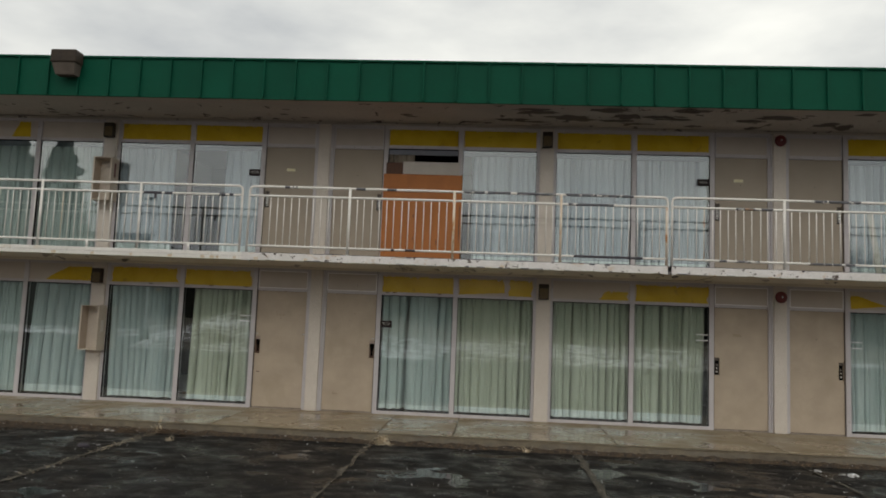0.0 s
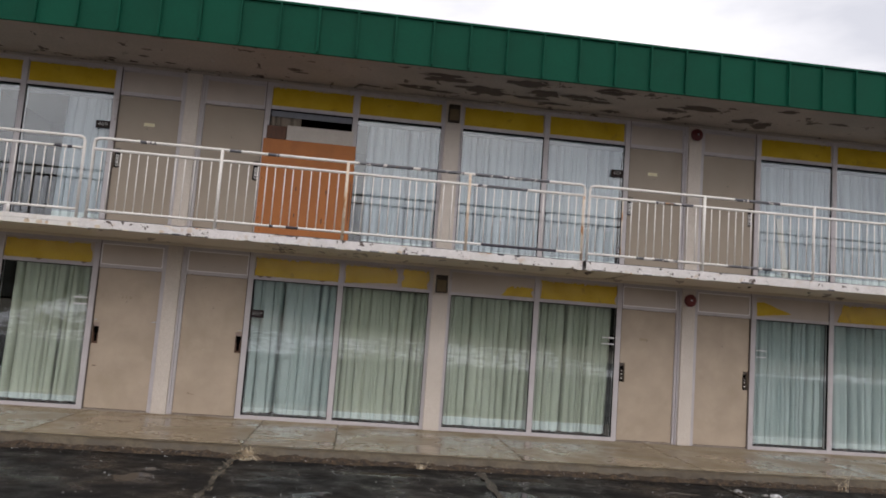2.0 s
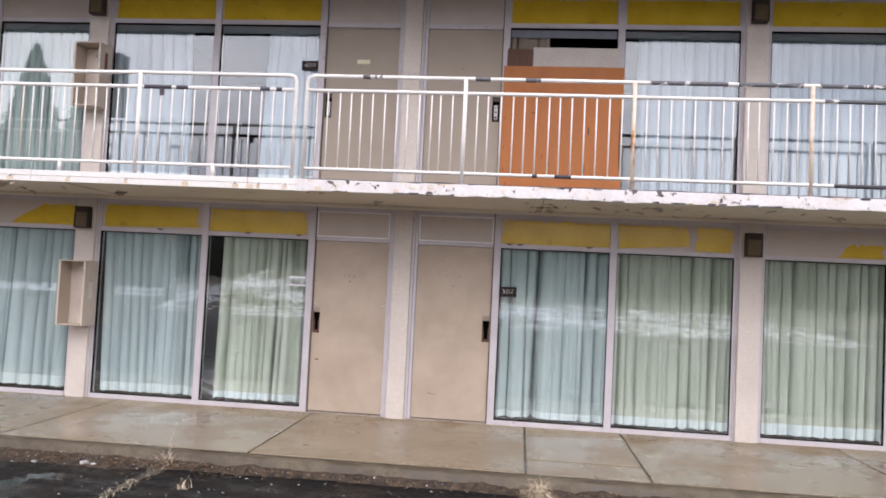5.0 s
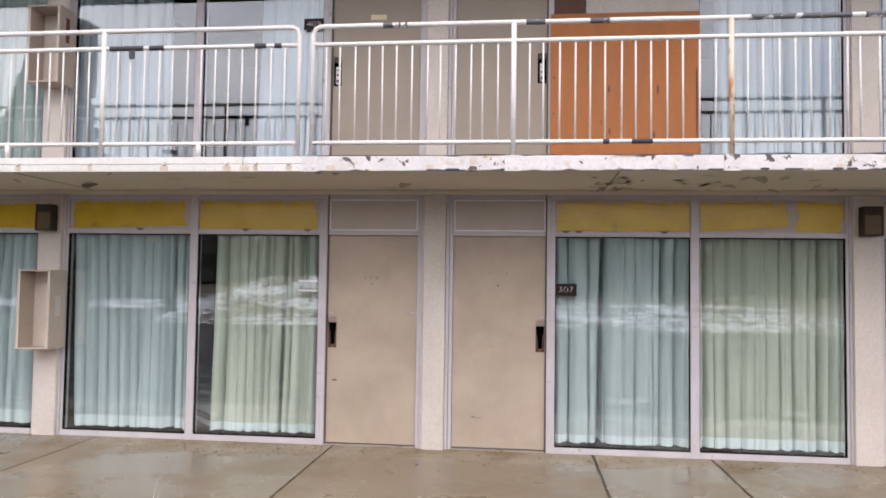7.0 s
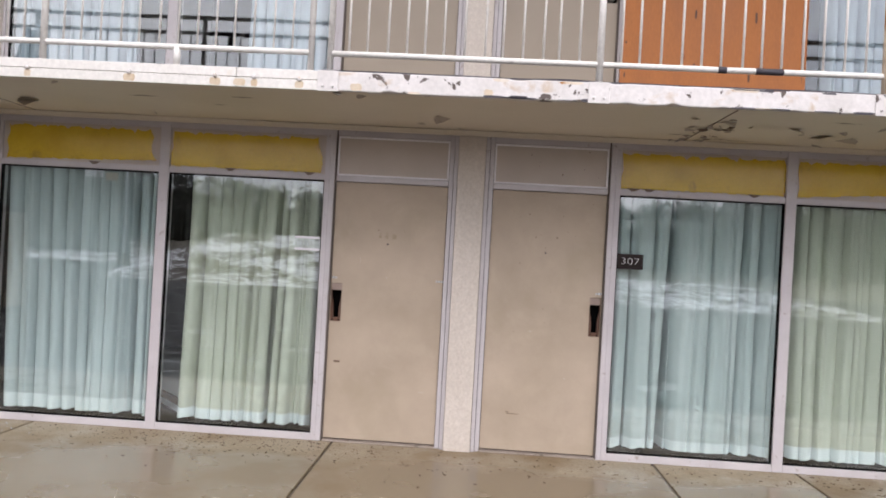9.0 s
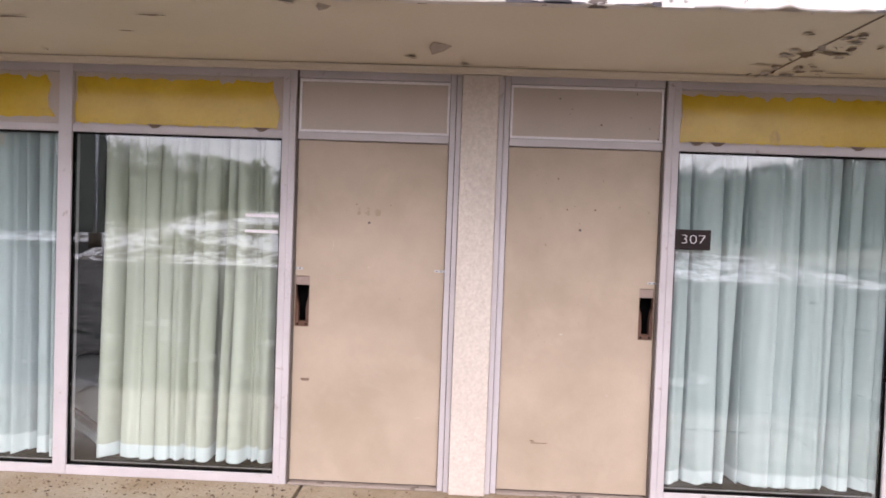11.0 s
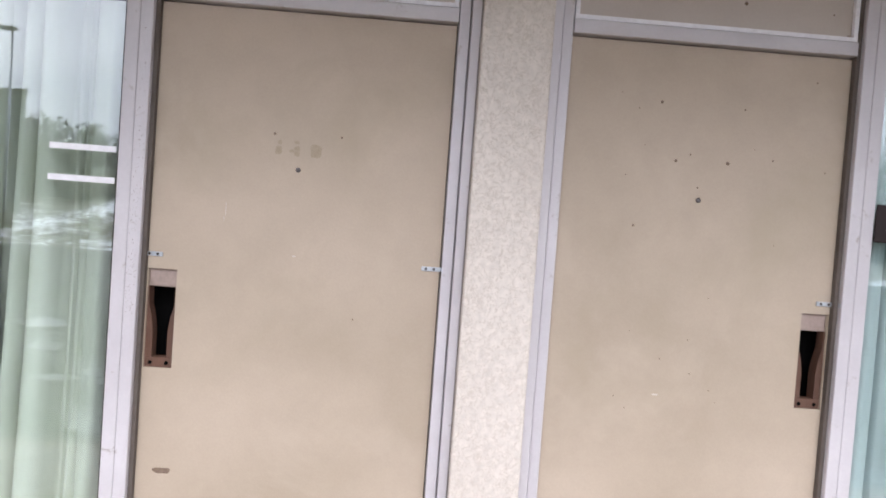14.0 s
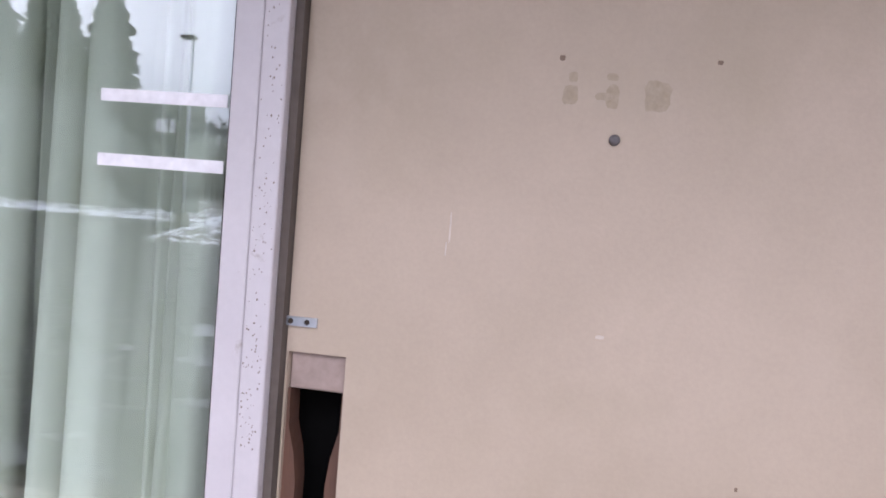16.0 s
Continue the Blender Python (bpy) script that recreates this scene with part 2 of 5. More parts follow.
M_YELLOW = surf("yellow_panel_paint", (0.54, 0.355, 0.020), (0.64, 0.44, 0.035), 3.0, (0.12, 0.16), 0.015, 40, spec=0.34, speck=0.03, chips=(0.40, 0.27, 0.03), chip_at=(0.60, 0.72), chip_scale=5)
M_GREEN = surf("green_metal_paint", (0.001, 0.056, 0.032), (0.003, 0.072, 0.042), 1.2, (0.55, 0.65), 0.04, 50, piece=0.16, spec=0.11)
M_SOFFIT = surf("peeling_soffit_paint", (0.39, 0.34, 0.295), (0.47, 0.41, 0.36), 1.3, (0.7, 0.85), 0.35, 30, chips=(0.11, 0.088, 0.072), chip_at=(0.61, 0.625), chip_scale=2.6, chips2=(0.40, 0.35, 0.305), chip2_at=(0.66, 0.68))
M_PALE_PEEL = surf("curled_pale_paint", (0.36, 0.31, 0.27), (0.44, 0.385, 0.34), 4, (0.6, 0.8), 0.2, 40)
M_PEEL = surf("bare_soffit_board", (0.085, 0.066, 0.054), (0.125, 0.10, 0.082), 4, (0.8, 0.9), 0.3, 40)
M_LSOFFIT = surf("beige_soffit_paint", (0.69, 0.62, 0.51), (0.75, 0.68, 0.57), 1.6, (0.45, 0.6), 0.06, 40, chips=(0.30, 0.25, 0.20), chip_at=(0.70, 0.72), chip_scale=2.6, speck=0.02)
M_WHITE = surf("chipped_white_paint", (0.75, 0.715, 0.67), (0.81, 0.78, 0.745), 5.0, (0.4, 0.55), 0.2, 40, chips=(0.045, 0.035, 0.03), chip_at=(0.785, 0.80), chip_scale=6.0, chips2=(0.62, 0.42, 0.24), chip2_at=(0.70, 0.82))
M_EDGE = surf("weathered_white_steel", (0.64, 0.60, 0.58), (0.76, 0.72, 0.71), 5.0, (0.45, 0.6), 0.4, 30, chips=(0.09, 0.065, 0.055), chip_at=(0.605, 0.62), chip_scale=8.0, chips2=(0.52, 0.38, 0.25), chip2_at=(0.58, 0.72))
M_RUST = surf("rusted_white_paint", (0.74, 0.68, 0.60), (0.68, 0.53, 0.38), 6.0, (0.5, 0.7), 0.25, 50, chips=(0.42, 0.19, 0.06), chip_at=(0.53, 0.61), chip_scale=9, stretch=(1, 1, 0.35))
M_DECK = surf("worn_concrete_deck", (0.30, 0.27, 0.235), (0.38, 0.345, 0.305), 1.4, (0.6, 0.8), 0.2, 40, chips=(0.20, 0.17, 0.14), chip_at=(0.60, 0.68), chip_scale=2.0)
M_OLDEDGE = surf("cream_white_steel", (0.70, 0.665, 0.62), (0.78, 0.745, 0.71), 2.2, (0.42, 0.55), 0.15, 40, chips=(0.60, 0.49, 0.35), chip_at=(0.60, 0.78), chip_scale=3.0, chips2=(0.20, 0.13, 0.09), chip2_at=(0.735, 0.75))
M_LOCK = surf("pale_lock_plate", (0.60, 0.58, 0.56), (0.68, 0.66, 0.64), 30, (0.35, 0.5), 0.1, 90, chips=(0.10, 0.08, 0.07), chip_at=(0.66, 0.70), chip_scale=40)
M_RUSTSTAIN = surf("rust_stain", (0.58, 0.44, 0.29), (0.66, 0.56, 0.44), 9, (0.5, 0.65), 0.1)
M_BARE = surf("flaked_dark_steel", (0.035, 0.032, 0.045), (0.06, 0.05, 0.06), 20, (0.5, 0.7), 0.3, 80)
M_FLAKED = surf("half_flaked_white_paint", (0.70, 0.67, 0.64), (0.76, 0.72, 0.70), 5.0, (0.45, 0.6), 0.4, 40, chips=(0.105, 0.105, 0.118), chip_at=(0.44, 0.455), chip_scale=9.0, chips2=(0.42, 0.24, 0.12), chip2_at=(0.62, 0.68))
M_ORANGE = surf("orange_plywood", (0.375, 0.126, 0.029), (0.445, 0.156, 0.040), 2.5, (0.55, 0.7), 0.15, 50, chips=(0.22, 0.06, 0.02), chip_at=(0.70, 0.72), chip_scale=5, stretch=(2.5, 1, 0.5))
M_BOARD = surf("pale_board", (0.52, 0.47, 0.42), (0.58, 0.53, 0.48), 4, (0.6, 0.7), 0.1, 50)
M_WOOD = surf("raw_brown_wood", (0.085, 0.04, 0.026), (0.14, 0.068, 0.042), 9, (0.6, 0.8), 0.3, 80, stretch=(3, 1, 0.4))
M_FILLER = surf("pinkish_brown_filler", (0.30, 0.225, 0.195), (0.36, 0.275, 0.24), 14, (0.6, 0.7), 0.15, 90)
# near-black puts the unlit rooms' shade into the colour; also covers the roof decks
M_DARK = surf("near_black_room_gloom", (0.020, 0.019, 0.021), (0.03, 0.028, 0.03), 2, (0.85, 0.95), 0.05, spec=0.1)
# brown darkened to hold the shadow beside the doors
M_STOP = surf("shadow_brown_stop", (0.085, 0.066, 0.055), (0.125, 0.10, 0.085), 8, (0.7, 0.8), 0.05)
M_SCRATCH = surf("pale_scratch", (0.50, 0.44, 0.38), (0.56, 0.50, 0.44), 30, (0.6, 0.7), 0)
# grey of the dark reflection along the upper pane heads
M_SHADE = surf("grey_head_reflection", (0.19, 0.20, 0.235), (0.24, 0.25, 0.29), 8, (0.7, 0.8), 0.05)
M_PEEP = surf("dull_peephole_metal", (0.085, 0.072, 0.075), (0.12, 0.10, 0.10), 200, (0.4, 0.5), 0.05)
M_SILL = surf("worn_threshold", (0.27, 0.225, 0.195), (0.34, 0.285, 0.25), 12, (0.6, 0.8), 0.2, 60, chips=(0.12, 0.09, 0.07), chip_at=(0.6, 0.66), chip_scale=14)
M_BLACK = surf("black_gap", (0.004, 0.004, 0.004), (0.006, 0.0055, 0.0055), 4, (0.9, 1.0), 0, spec=0.02)
# carpet blackened the same way, room shade in its colour
M_CARPET = surf("worn_carpet_in_gloom", (0.022, 0.02, 0.021), (0.032, 0.028, 0.027), 3, (0.9, 1.0), 0.3, 200, spec=0.1)
M_BRONZE = surf("bronze_lamp_housing", (0.03, 0.021, 0.016), (0.05, 0.036, 0.026), 12, (0.55, 0.7), 0.1, spec=0.25)
M_AMBER = surf("smoked_amber_diffuser", (0.10, 0.072, 0.036), (0.14, 0.10, 0.055), 12, (0.5, 0.6), 0.05, spec=0.2)
M_RED = surf("red_bell_enamel", (0.10, 0.010, 0.012), (0.13, 0.013, 0.015), 8, (0.35, 0.45), 0.03)
M_CABINET = surf("beige_cabinet_steel", (0.45, 0.37, 0.29), (0.50, 0.42, 0.34), 5, (0.45, 0.6), 0.08, chips=(0.25, 0.16, 0.10), chip_at=(0.7, 0.73), chip_scale=10)
M_CABINSIDE = surf("pale_cabinet_lining", (0.58, 0.50, 0.42), (0.63, 0.55, 0.47), 5, (0.5, 0.6), 0.05)
M_STEEL = surf("galvanised_steel", (0.42, 0.44, 0.48), (0.55, 0.57, 0.6), 30, (0.3, 0.45), 0.05, metal=0.8)
M_SIGN = surf("dark_brown_sign", (0.014, 0.008, 0.008), (0.022, 0.013, 0.012), 10, (0.45, 0.6), 0.04, spec=0.22)
M_TEXT = surf("white_lettering", (0.55, 0.53, 0.53), (0.66, 0.64, 0.64), 10, (0.5, 0.6), 0)
M_TAPE = surf("white_tape", (0.78, 0.76, 0.78), (0.84, 0.82, 0.84), 20, (0.5, 0.6), 0.05)
M_STICKER = surf("cream_sticker", (0.70, 0.64, 0.42), (0.76, 0.70, 0.50), 20, (0.5, 0.6), 0)
M_RESIDUE = surf("old_glue_residue", (0.33, 0.262, 0.175), (0.39, 0.315, 0.235), 60, (0.5, 0.6), 0, 200)
M_SCUFF = surf("dark_scuff", (0.13, 0.085, 0.06), (0.20, 0.14, 0.10), 90, (0.7, 0.8), 0.1)
M_GLASS = glass_material()
M_CONCRETE = wet_ground("wet_concrete", (0.305, 0.254, 0.181), (0.205, 0.160, 0.104), (0.38, 0.58), 0.62, 0.25, 0.5, 0.4, 60, (0.20, 0.142, 0.08), piece=0.16, dry_from=1.84, spec=0.32, patch=1.3)
M_CURB = wet_ground("wet_kerb_concrete", (0.115, 0.091, 0.06), (0.065, 0.049, 0.031), (0.48, 0.60), 0.65, 0.35, 2.6, 0.7, 40, (0.05, 0.036, 0.024))
M_ASPHALT = wet_ground("wet_asphalt", (0.008, 0.0075, 0.0075), (0.0045, 0.0045, 0.005), (0.605, 0.635), 0.48, 0.05, 1.3, 1.0, 30, (0.018, 0.0145, 0.0115), stretch=(0.85, 1.1, 1), deep=0.008, patch=2.4, spec=0.175, fleck=(0.17, 0.15, 0.125))
M_LINE = two_tone("faded_line_paint", (0.016, 0.0135, 0.0105), (0.20, 0.165, 0.12), 60, 0.50, 0.62, 0.6)
M_BANK = two_tone("snow_streaked_grass", (0.08, 0.062, 0.036), (0.90, 0.91, 0.94), 3.0, 0.47, 0.52, broad=0.3)
M_FIELD = two_tone("winter_field", (0.11, 0.09, 0.055), (0.30, 0.28, 0.24), 0.2, 0.45, 0.65)
M_TWIG = two_tone("winter_woods", (0.03, 0.032, 0.024), (0.062, 0.06, 0.045), 0.3, 0.4, 0.6)
M_BARK = two_tone("grey_bark", (0.05, 0.042, 0.035), (0.09, 0.08, 0.07), 8, 0.4, 0.6)
M_NEEDLE = two_tone("spruce_needles", (0.018, 0.032, 0.02), (0.04, 0.058, 0.036), 2, 0.4, 0.6)
M_HALL = surf("grey_green_cladding", (0.09, 0.10, 0.085), (0.11, 0.12, 0.10), 0.4, (0.6, 0.7), 0.05)
M_STRAW = two_tone("dry_straw", (0.42, 0.30, 0.16), (0.82, 0.74, 0.60), 30, 0.4, 0.6)
M_LEAF = two_tone("rotten_leaves", (0.045, 0.03, 0.019), (0.17, 0.105, 0.055), 25, 0.4, 0.6, 0.7)
M_SOIL = two_tone("wet_kerb_soil", (0.016, 0.011, 0.008), (0.075, 0.048, 0.026), 16, 0.4, 0.65, 0.8)
M_GRIT = two_tone("pale_grit", (0.20, 0.19, 0.18), (0.65, 0.65, 0.66), 14, 0.45, 0.6, 0.6)
M_SHARD = two_tone("glass_crumbs", (0.16, 0.19, 0.21), (0.55, 0.61, 0.66), 40, 0.42, 0.6, 0.3)
M_SNOW = two_tone("old_snow", (0.20, 0.17, 0.13), (0.84, 0.85, 0.88), 1.1, 0.40, 0.50)
M_SHEET = surf("pale_bed_linen", (0.74, 0.75, 0.79), (0.82, 0.83, 0.86), 5, (0.8, 0.9), 0.1)
M_TEAL = cloth_material("teal_curtain", (0.42, 0.49, 0.49), (0.60, 0.655, 0.66))
M_MINT = cloth_material("mint_curtain", (0.43, 0.49, 0.505), (0.58, 0.64, 0.655))
M_SAGE = cloth_material("sage_curtain", (0.475, 0.49, 0.405), (0.65, 0.668, 0.57))
M_OLIVE = cloth_material("olive_curtain", (0.45, 0.47, 0.385), (0.62, 0.635, 0.54))
M_ICE = cloth_material("pale_blue_curtain", (0.335, 0.375, 0.44), (0.455, 0.50, 0.565))
M_TAUPE = cloth_material("taupe_curtain", (0.22, 0.18, 0.14), (0.32, 0.27, 0.22))
M_SLATE = cloth_material("slate_curtain", (0.43, 0.48, 0.475), (0.56, 0.61, 0.605))
M_HEM = cloth_material("white_curtain_lining", (0.7, 0.76, 0.77), (0.8, 0.85, 0.86))

# ---- mesh helpers ----
BASE = {}


def box(bm, x0, x1, y0, y1, z0, z1, bevel=0.0):
    vs = [bm.verts.new((x, y, z)) for x in (x0, x1) for y in (y0, y1) for z in (z0, z1)]
    fs = [bm.faces.new([vs[i] for i in q]) for q in ((0, 1, 3, 2), (4, 6, 7, 5), (0, 4, 5, 1), (2, 3, 7, 6), (0, 2, 6, 4), (1, 5, 7, 3))]
    if bevel:
        edges = {e for f in fs for e in f.edges}
        bmesh.ops.bevel(bm, geom=list(edges), offset=bevel, segments=2, affect="EDGES", profile=0.5)
    return bm


def boxed(*args, bevel=0.0):
    return box(bmesh.new(), *args, bevel=bevel)


def tube(bm, pts, r, n=8, r1=None):
    """A round bar along the points, with closed ends; r1: its radius at the far end."""
    pts = [Vector(p) for p in pts]
    rings, up = [], None
    for i, p in enumerate(pts):
        d = (pts[min(i + 1, len(pts) - 1)] - pts[max(i - 1, 0)]).normalized()
        if up is None:
            up = d.orthogonal().normalized()
        up = (up - d * up.dot(d)).normalized()
        side, k = d.cross(up), i / max(1, len(pts) - 1)
        rad = r if r1 is None else r + (r1 - r) * k
        rings.append([bm.verts.new(p + rad * (math.cos(a) * up + math.sin(a) * side)) for a in (2 * math.pi * j / n for j in range(n))])
    for a, b in zip(rings, rings[1:]):
        for j in range(n):
            bm.faces.new((a[j], a[(j + 1) % n], b[(j + 1) % n], b[j])).smooth = True
    bm.faces.new(rings[0][::-1])
    bm.faces.new(rings[-1])
    return bm


def disc(bm, c, r, depth, n=16, dome=0.0):
    """A round plate on a wall that faces -y, with a domed front."""
    rings = []
    for rad, y in ((r, 0.0), (r, -depth), (r * 0.7, -depth - dome * 0.6), (r * 0.35, -depth - dome * 0.9)):
        rings.append([bm.verts.new((c[0] + rad * math.cos(a), c[1] + y, c[2] + rad * math.sin(a))) for a in (2 * math.pi * j / n for j in range(n))])
    for a, b in zip(rings, rings[1:]):
        for j in range(n):
            bm.faces.new((a[j], a[(j + 1) % n], b[(j + 1) % n], b[j])).smooth = True
    bm.faces.new(rings[0][::-1])
    bm.faces.new(rings[-1])
    return bm


def finish(bm, name, material, at):
    bmesh.ops.recalc_face_normals(bm, faces=bm.faces)
    me = bpy.data.meshes.new(name)
    bmesh.ops.translate(bm, vec=-Vector(at), verts=bm.verts)
    bm.to_mesh(me)
    bm.free()
    me.materials.append(material)
    return me


def thing(name, at, label, category, group="", kind=""):
    """The Empty at a thing's base, which parents its parts."""
    ob = new(name)
    ob.location, ob.empty_display_size = at, 0.1
    BASE[ob] = Vector(at)
    return tagged(ob, label, category, group, kind)


def part(name, bm, material, parent, label=""):
    """Links a bmesh, built in world places, as one mesh under a thing or a part."""
    ob = new(name, finish(bm, name, material, BASE[parent]))
    ob.parent = parent
    BASE[ob] = BASE[parent]
    return tagged(ob, label)


def piece(name, mesh, parent, at, turn=None):
    """One of many alike pieces that share a mesh; at: its place in the world."""
    ob = new(name, mesh)
    ob.parent = parent
    ob.location = Vector(at) - BASE[parent]
    if turn:
        ob.rotation_euler = turn
    return ob


def solid(name, bm, material, label, category, kind="", group="", at=(0, 0, 0)):
    """A thing that is one mesh."""
    ob = new(name, finish(bm, name, material, at))
    ob.location = at
    BASE[ob] = Vector(at)
    return tagged(ob, label, category, group, kind)


def sheet_outline(bm, outline, y, thick):
    """A thin film on a wall that faces -y, from its outline in x and z."""
    front = [bm.verts.new((x, y - thick, z)) for x, z in outline]
    back = [bm.verts.new((x, y, z)) for x, z in outline]
    bm.faces.new(front)
    for i in range(len(outline)):
        j = (i + 1) % len(outline)
        bm.faces.new((front[i], front[j], back[j], back[i]))
    return bm


def ragged(x0, x1, z0, z1, seed, rough=0.012, left=0.0, right=0.0, rise=0.0):
    """An outline with worn edges; left and right slant the ends, rise lifts the lower edge at the ends."""
    rnd, pts = random.Random(seed), []
    n = max(10, int((x1 - x0) / 0.022))
    wob = lambda k: rnd.uniform(-rough, rough) * k
    for i in range(n + 1):
        pts.append((x0 + (x1 - x0) * i / n, z0 + wob(0.25) + rise * (i / n)))
    for k in (0.25, 0.5, 0.75):
        pts.append((x1 - right * k + wob(1.5), z0 + rise + (z1 - z0 - rise) * k))
    for i in range(n + 1):
        q = i / n
        pts.append((x1 - right - (x1 - right - x0 - left) * q, z1 - abs(wob(0.7)) - abs(1.4 * rough * noise.noise((q * (x1 - x0) * 9, seed, 4))) - (0.02 if rnd.random() < 0.08 else 0)))
    for k in (0.75, 0.5, 0.25):
        pts.append((x0 + left * k + wob(1.0), z0 + (z1 - z0) * k))
    return pts


def blot(x0, x1, z0, z1, seed):
    """A small worn patch: an uneven round outline."""
    rnd, out = random.Random(seed), []
    for i in range(14):
        a = 2 * math.pi * i / 14
        cx, cz = math.cos(a), math.sin(a)
        k = max(abs(cx), abs(cz)) ** -0.7 * rnd.uniform(0.85, 1.05)
        out.append(((x0 + x1) / 2 + (x1 - x0) / 2 * cx * k, (z0 + z1) / 2 + (z1 - z0) / 2 * cz * k))
    return out


# ---- dimensions ----
BAY, FLOOR2 = 3.93, 2.575
X_LEFT, X_RIGHT = -3 * BAY, 5 * BAY

# ---- ground ----
def bank_rise(x):
    def ease(lo, hi):
        q = min(1.0, max(0.0, (x - lo) / (hi - lo)))
        return q * q * (3 - 2 * q)
    return 0.36 + 0.44 * ease(-23, -19) - 0.60 * ease(-8, -3)


def bank_front(x):
    return -38 + 17 * min(1.0, max(0.0, (x + 21.0) / 7))


bm = bmesh.new()
nx, ny = 60, 60
grid = []
for j in range(ny + 1):
    y = 40 - 440 * (j / ny) ** 1.6 if j else 40
    row = []
    for i in range(nx + 1):
        x = -300 + 600 * i / nx
        k = min(1.0, max(0.0, (-y - 40) / 20))
        z = -0.26 + 2.3 * k * k * (3 - 2 * k) * bank_rise(x) + max(0, -y - 64) * 0.03 + (0.5 * noise.noise((x * 0.03, y * 0.03, 0)) if y < -44 else 0)
        row.append(bm.verts.new((x, y, z)))
    grid.append(row)
for j in range(ny):
    for i in range(nx):
        bm.faces.new((grid[j][i], grid[j][i + 1], grid[j + 1][i + 1], grid[j + 1][i])).smooth = True
solid("ground", bm, M_FIELD, "brown winter field rising beyond the lot", "ground", "structure")

bm = bmesh.new()
rows = []
for j in range(41):
    q, row = j / 40, []
    for i in range(181):
        x = -60 + 0.42 * i
        y = bank_front(x) - 20 * q
        clod = 0.20 * noise.noise((x * 1.1, y * 1.1, 3)) + 0.13 * noise.noise((x * 2.7, y * 2.7, 7))
        row.append(bm.verts.new((x, y, -0.16 + 2.5 * min(1.0, 1.25 * q) ** 1.1 * bank_rise(x) + (clod * min(1.0, 0.3 + 3 * q) if j else -0.05))))
    rows.append(row)
for a, b in zip(rows, rows[1:]):
    for i in range(180):
        bm.faces.new((a[i], a[i + 1], b[i + 1], b[i]))
solid("bank", bm, M_BANK, "grass bank streaked with melting snow beyond the lot", "bank", "structure")

LOT = -0.13
bm = bmesh.new()
rows = []
ys = [-2.2 - 0.4 * j for j in range(26)] + [-14, -18, -24, -30, -39]
xs = [-60, -45, -30, -20] + [-14 + 0.7 * i for i in range(45)] + [22, 30, 45, 60]
for y in ys:
    rows.append([bm.verts.new((x, y, LOT + 0.008 * noise.noise((x * 0.5, y * 0.5, 1)))) for x in xs])
for a, b in zip(rows, rows[1:]):
    for i in range(len(xs) - 1):
        bm.faces.new((a[i], a[i + 1], b[i + 1], b[i])).smooth = True
solid("parking_lot", bm, M_ASPHALT, "black wet asphalt lot with shallow puddles", "asphalt", "structure")

# faded bay lines, split along their length
for n_line, x in enumerate((-4.55, -1.64, 1.45, 4.30, 7.25, 10.2)):
    bm = bmesh.new()
    rnd = random.Random(n_line)
    prev = None
    for j in range(23):
        y = -2.45 - 0.15 * j
        dx = 0.012 * math.sin(j * 1.3 + n_line) + rnd.uniform(-0.006, 0.006)
        cur = [bm.verts.new((x + dx + s * ((0.045 if n_line == 3 else 0.022) + 0.03 * noise.noise((x, y * 3, 2))), y, LOT + 0.0135)) for s in (-1, 1)]
        if prev:
            bm.faces.new((prev[0], prev[1], cur[1], cur[0]))
        prev = cur
    solid("parking_line", bm, M_LINE, "faded worn white parking line on wet asphalt", "road marking", "structure", "parking lines")

# ---- walkway: kerb and slabs ----
EDGE_Y = -2.25
walkway = thing("walkway", (0, EDGE_Y, LOT), "wet stained concrete walkway in front of the rooms", "walkway", "", "structure")
part("bed", boxed(X_LEFT, X_RIGHT, EDGE_Y + 0.05, 0.3, -0.2, -0.012), M_CURB, walkway)
bm = bmesh.new()
rnd = random.Random(5)
xs = [X_LEFT + 0.12 * i for i in range(int((X_RIGHT - X_LEFT) / 0.12) + 1)]
prev = None
for x in xs:
    w = 0.014 * noise.noise((x * 2.2, 0, 4)) + rnd.uniform(-0.004, 0.004)
    prof = [(EDGE_Y + 0.13, -0.03), (EDGE_Y + 0.125, -0.006 + w * 0.2), (EDGE_Y + 0.02 + w, -0.010 + w * 0.3), (EDGE_Y - 0.004 + w, -0.035 + w), (EDGE_Y - 0.03 + w * 1.5, LOT - 0.05)]
    cur = [bm.verts.new((x, y, z)) for y, z in prof]
    if prev:
        for i in range(len(cur) - 1):
            bm.faces.new((prev[i], prev[i + 1], cur[i + 1], cur[i])).smooth = True
    prev = cur
part("kerb", bm, M_CURB, walkway, "crumbling wet concrete kerb")
joints = [X_LEFT, -9.2, -6.9, -4.55, -3.37, -0.97, 1.50, 2.57, 4.88, 7.2, 9.6, 12.0, 15.0, X_RIGHT]
cross = {-4.55: -1.86, 1.50: -1.6, 7.2: -1.98}
for a, b in zip(joints, joints[1:]):
    g = 0.011
    cut = cross.get(a)
    spans = [(EDGE_Y + 0.128, 0.02)] if cut is None else [(EDGE_Y + 0.128, cut - 0.02), (cut + 0.02, 0.02)]
    for y0, y1 in spans:
        bm = boxed(a + g, b - g, y0, y1, -0.05, 0.0 + random.uniform(-0.002, 0.001), bevel=0.004)
        part("slab", bm, M_CONCRETE, walkway)

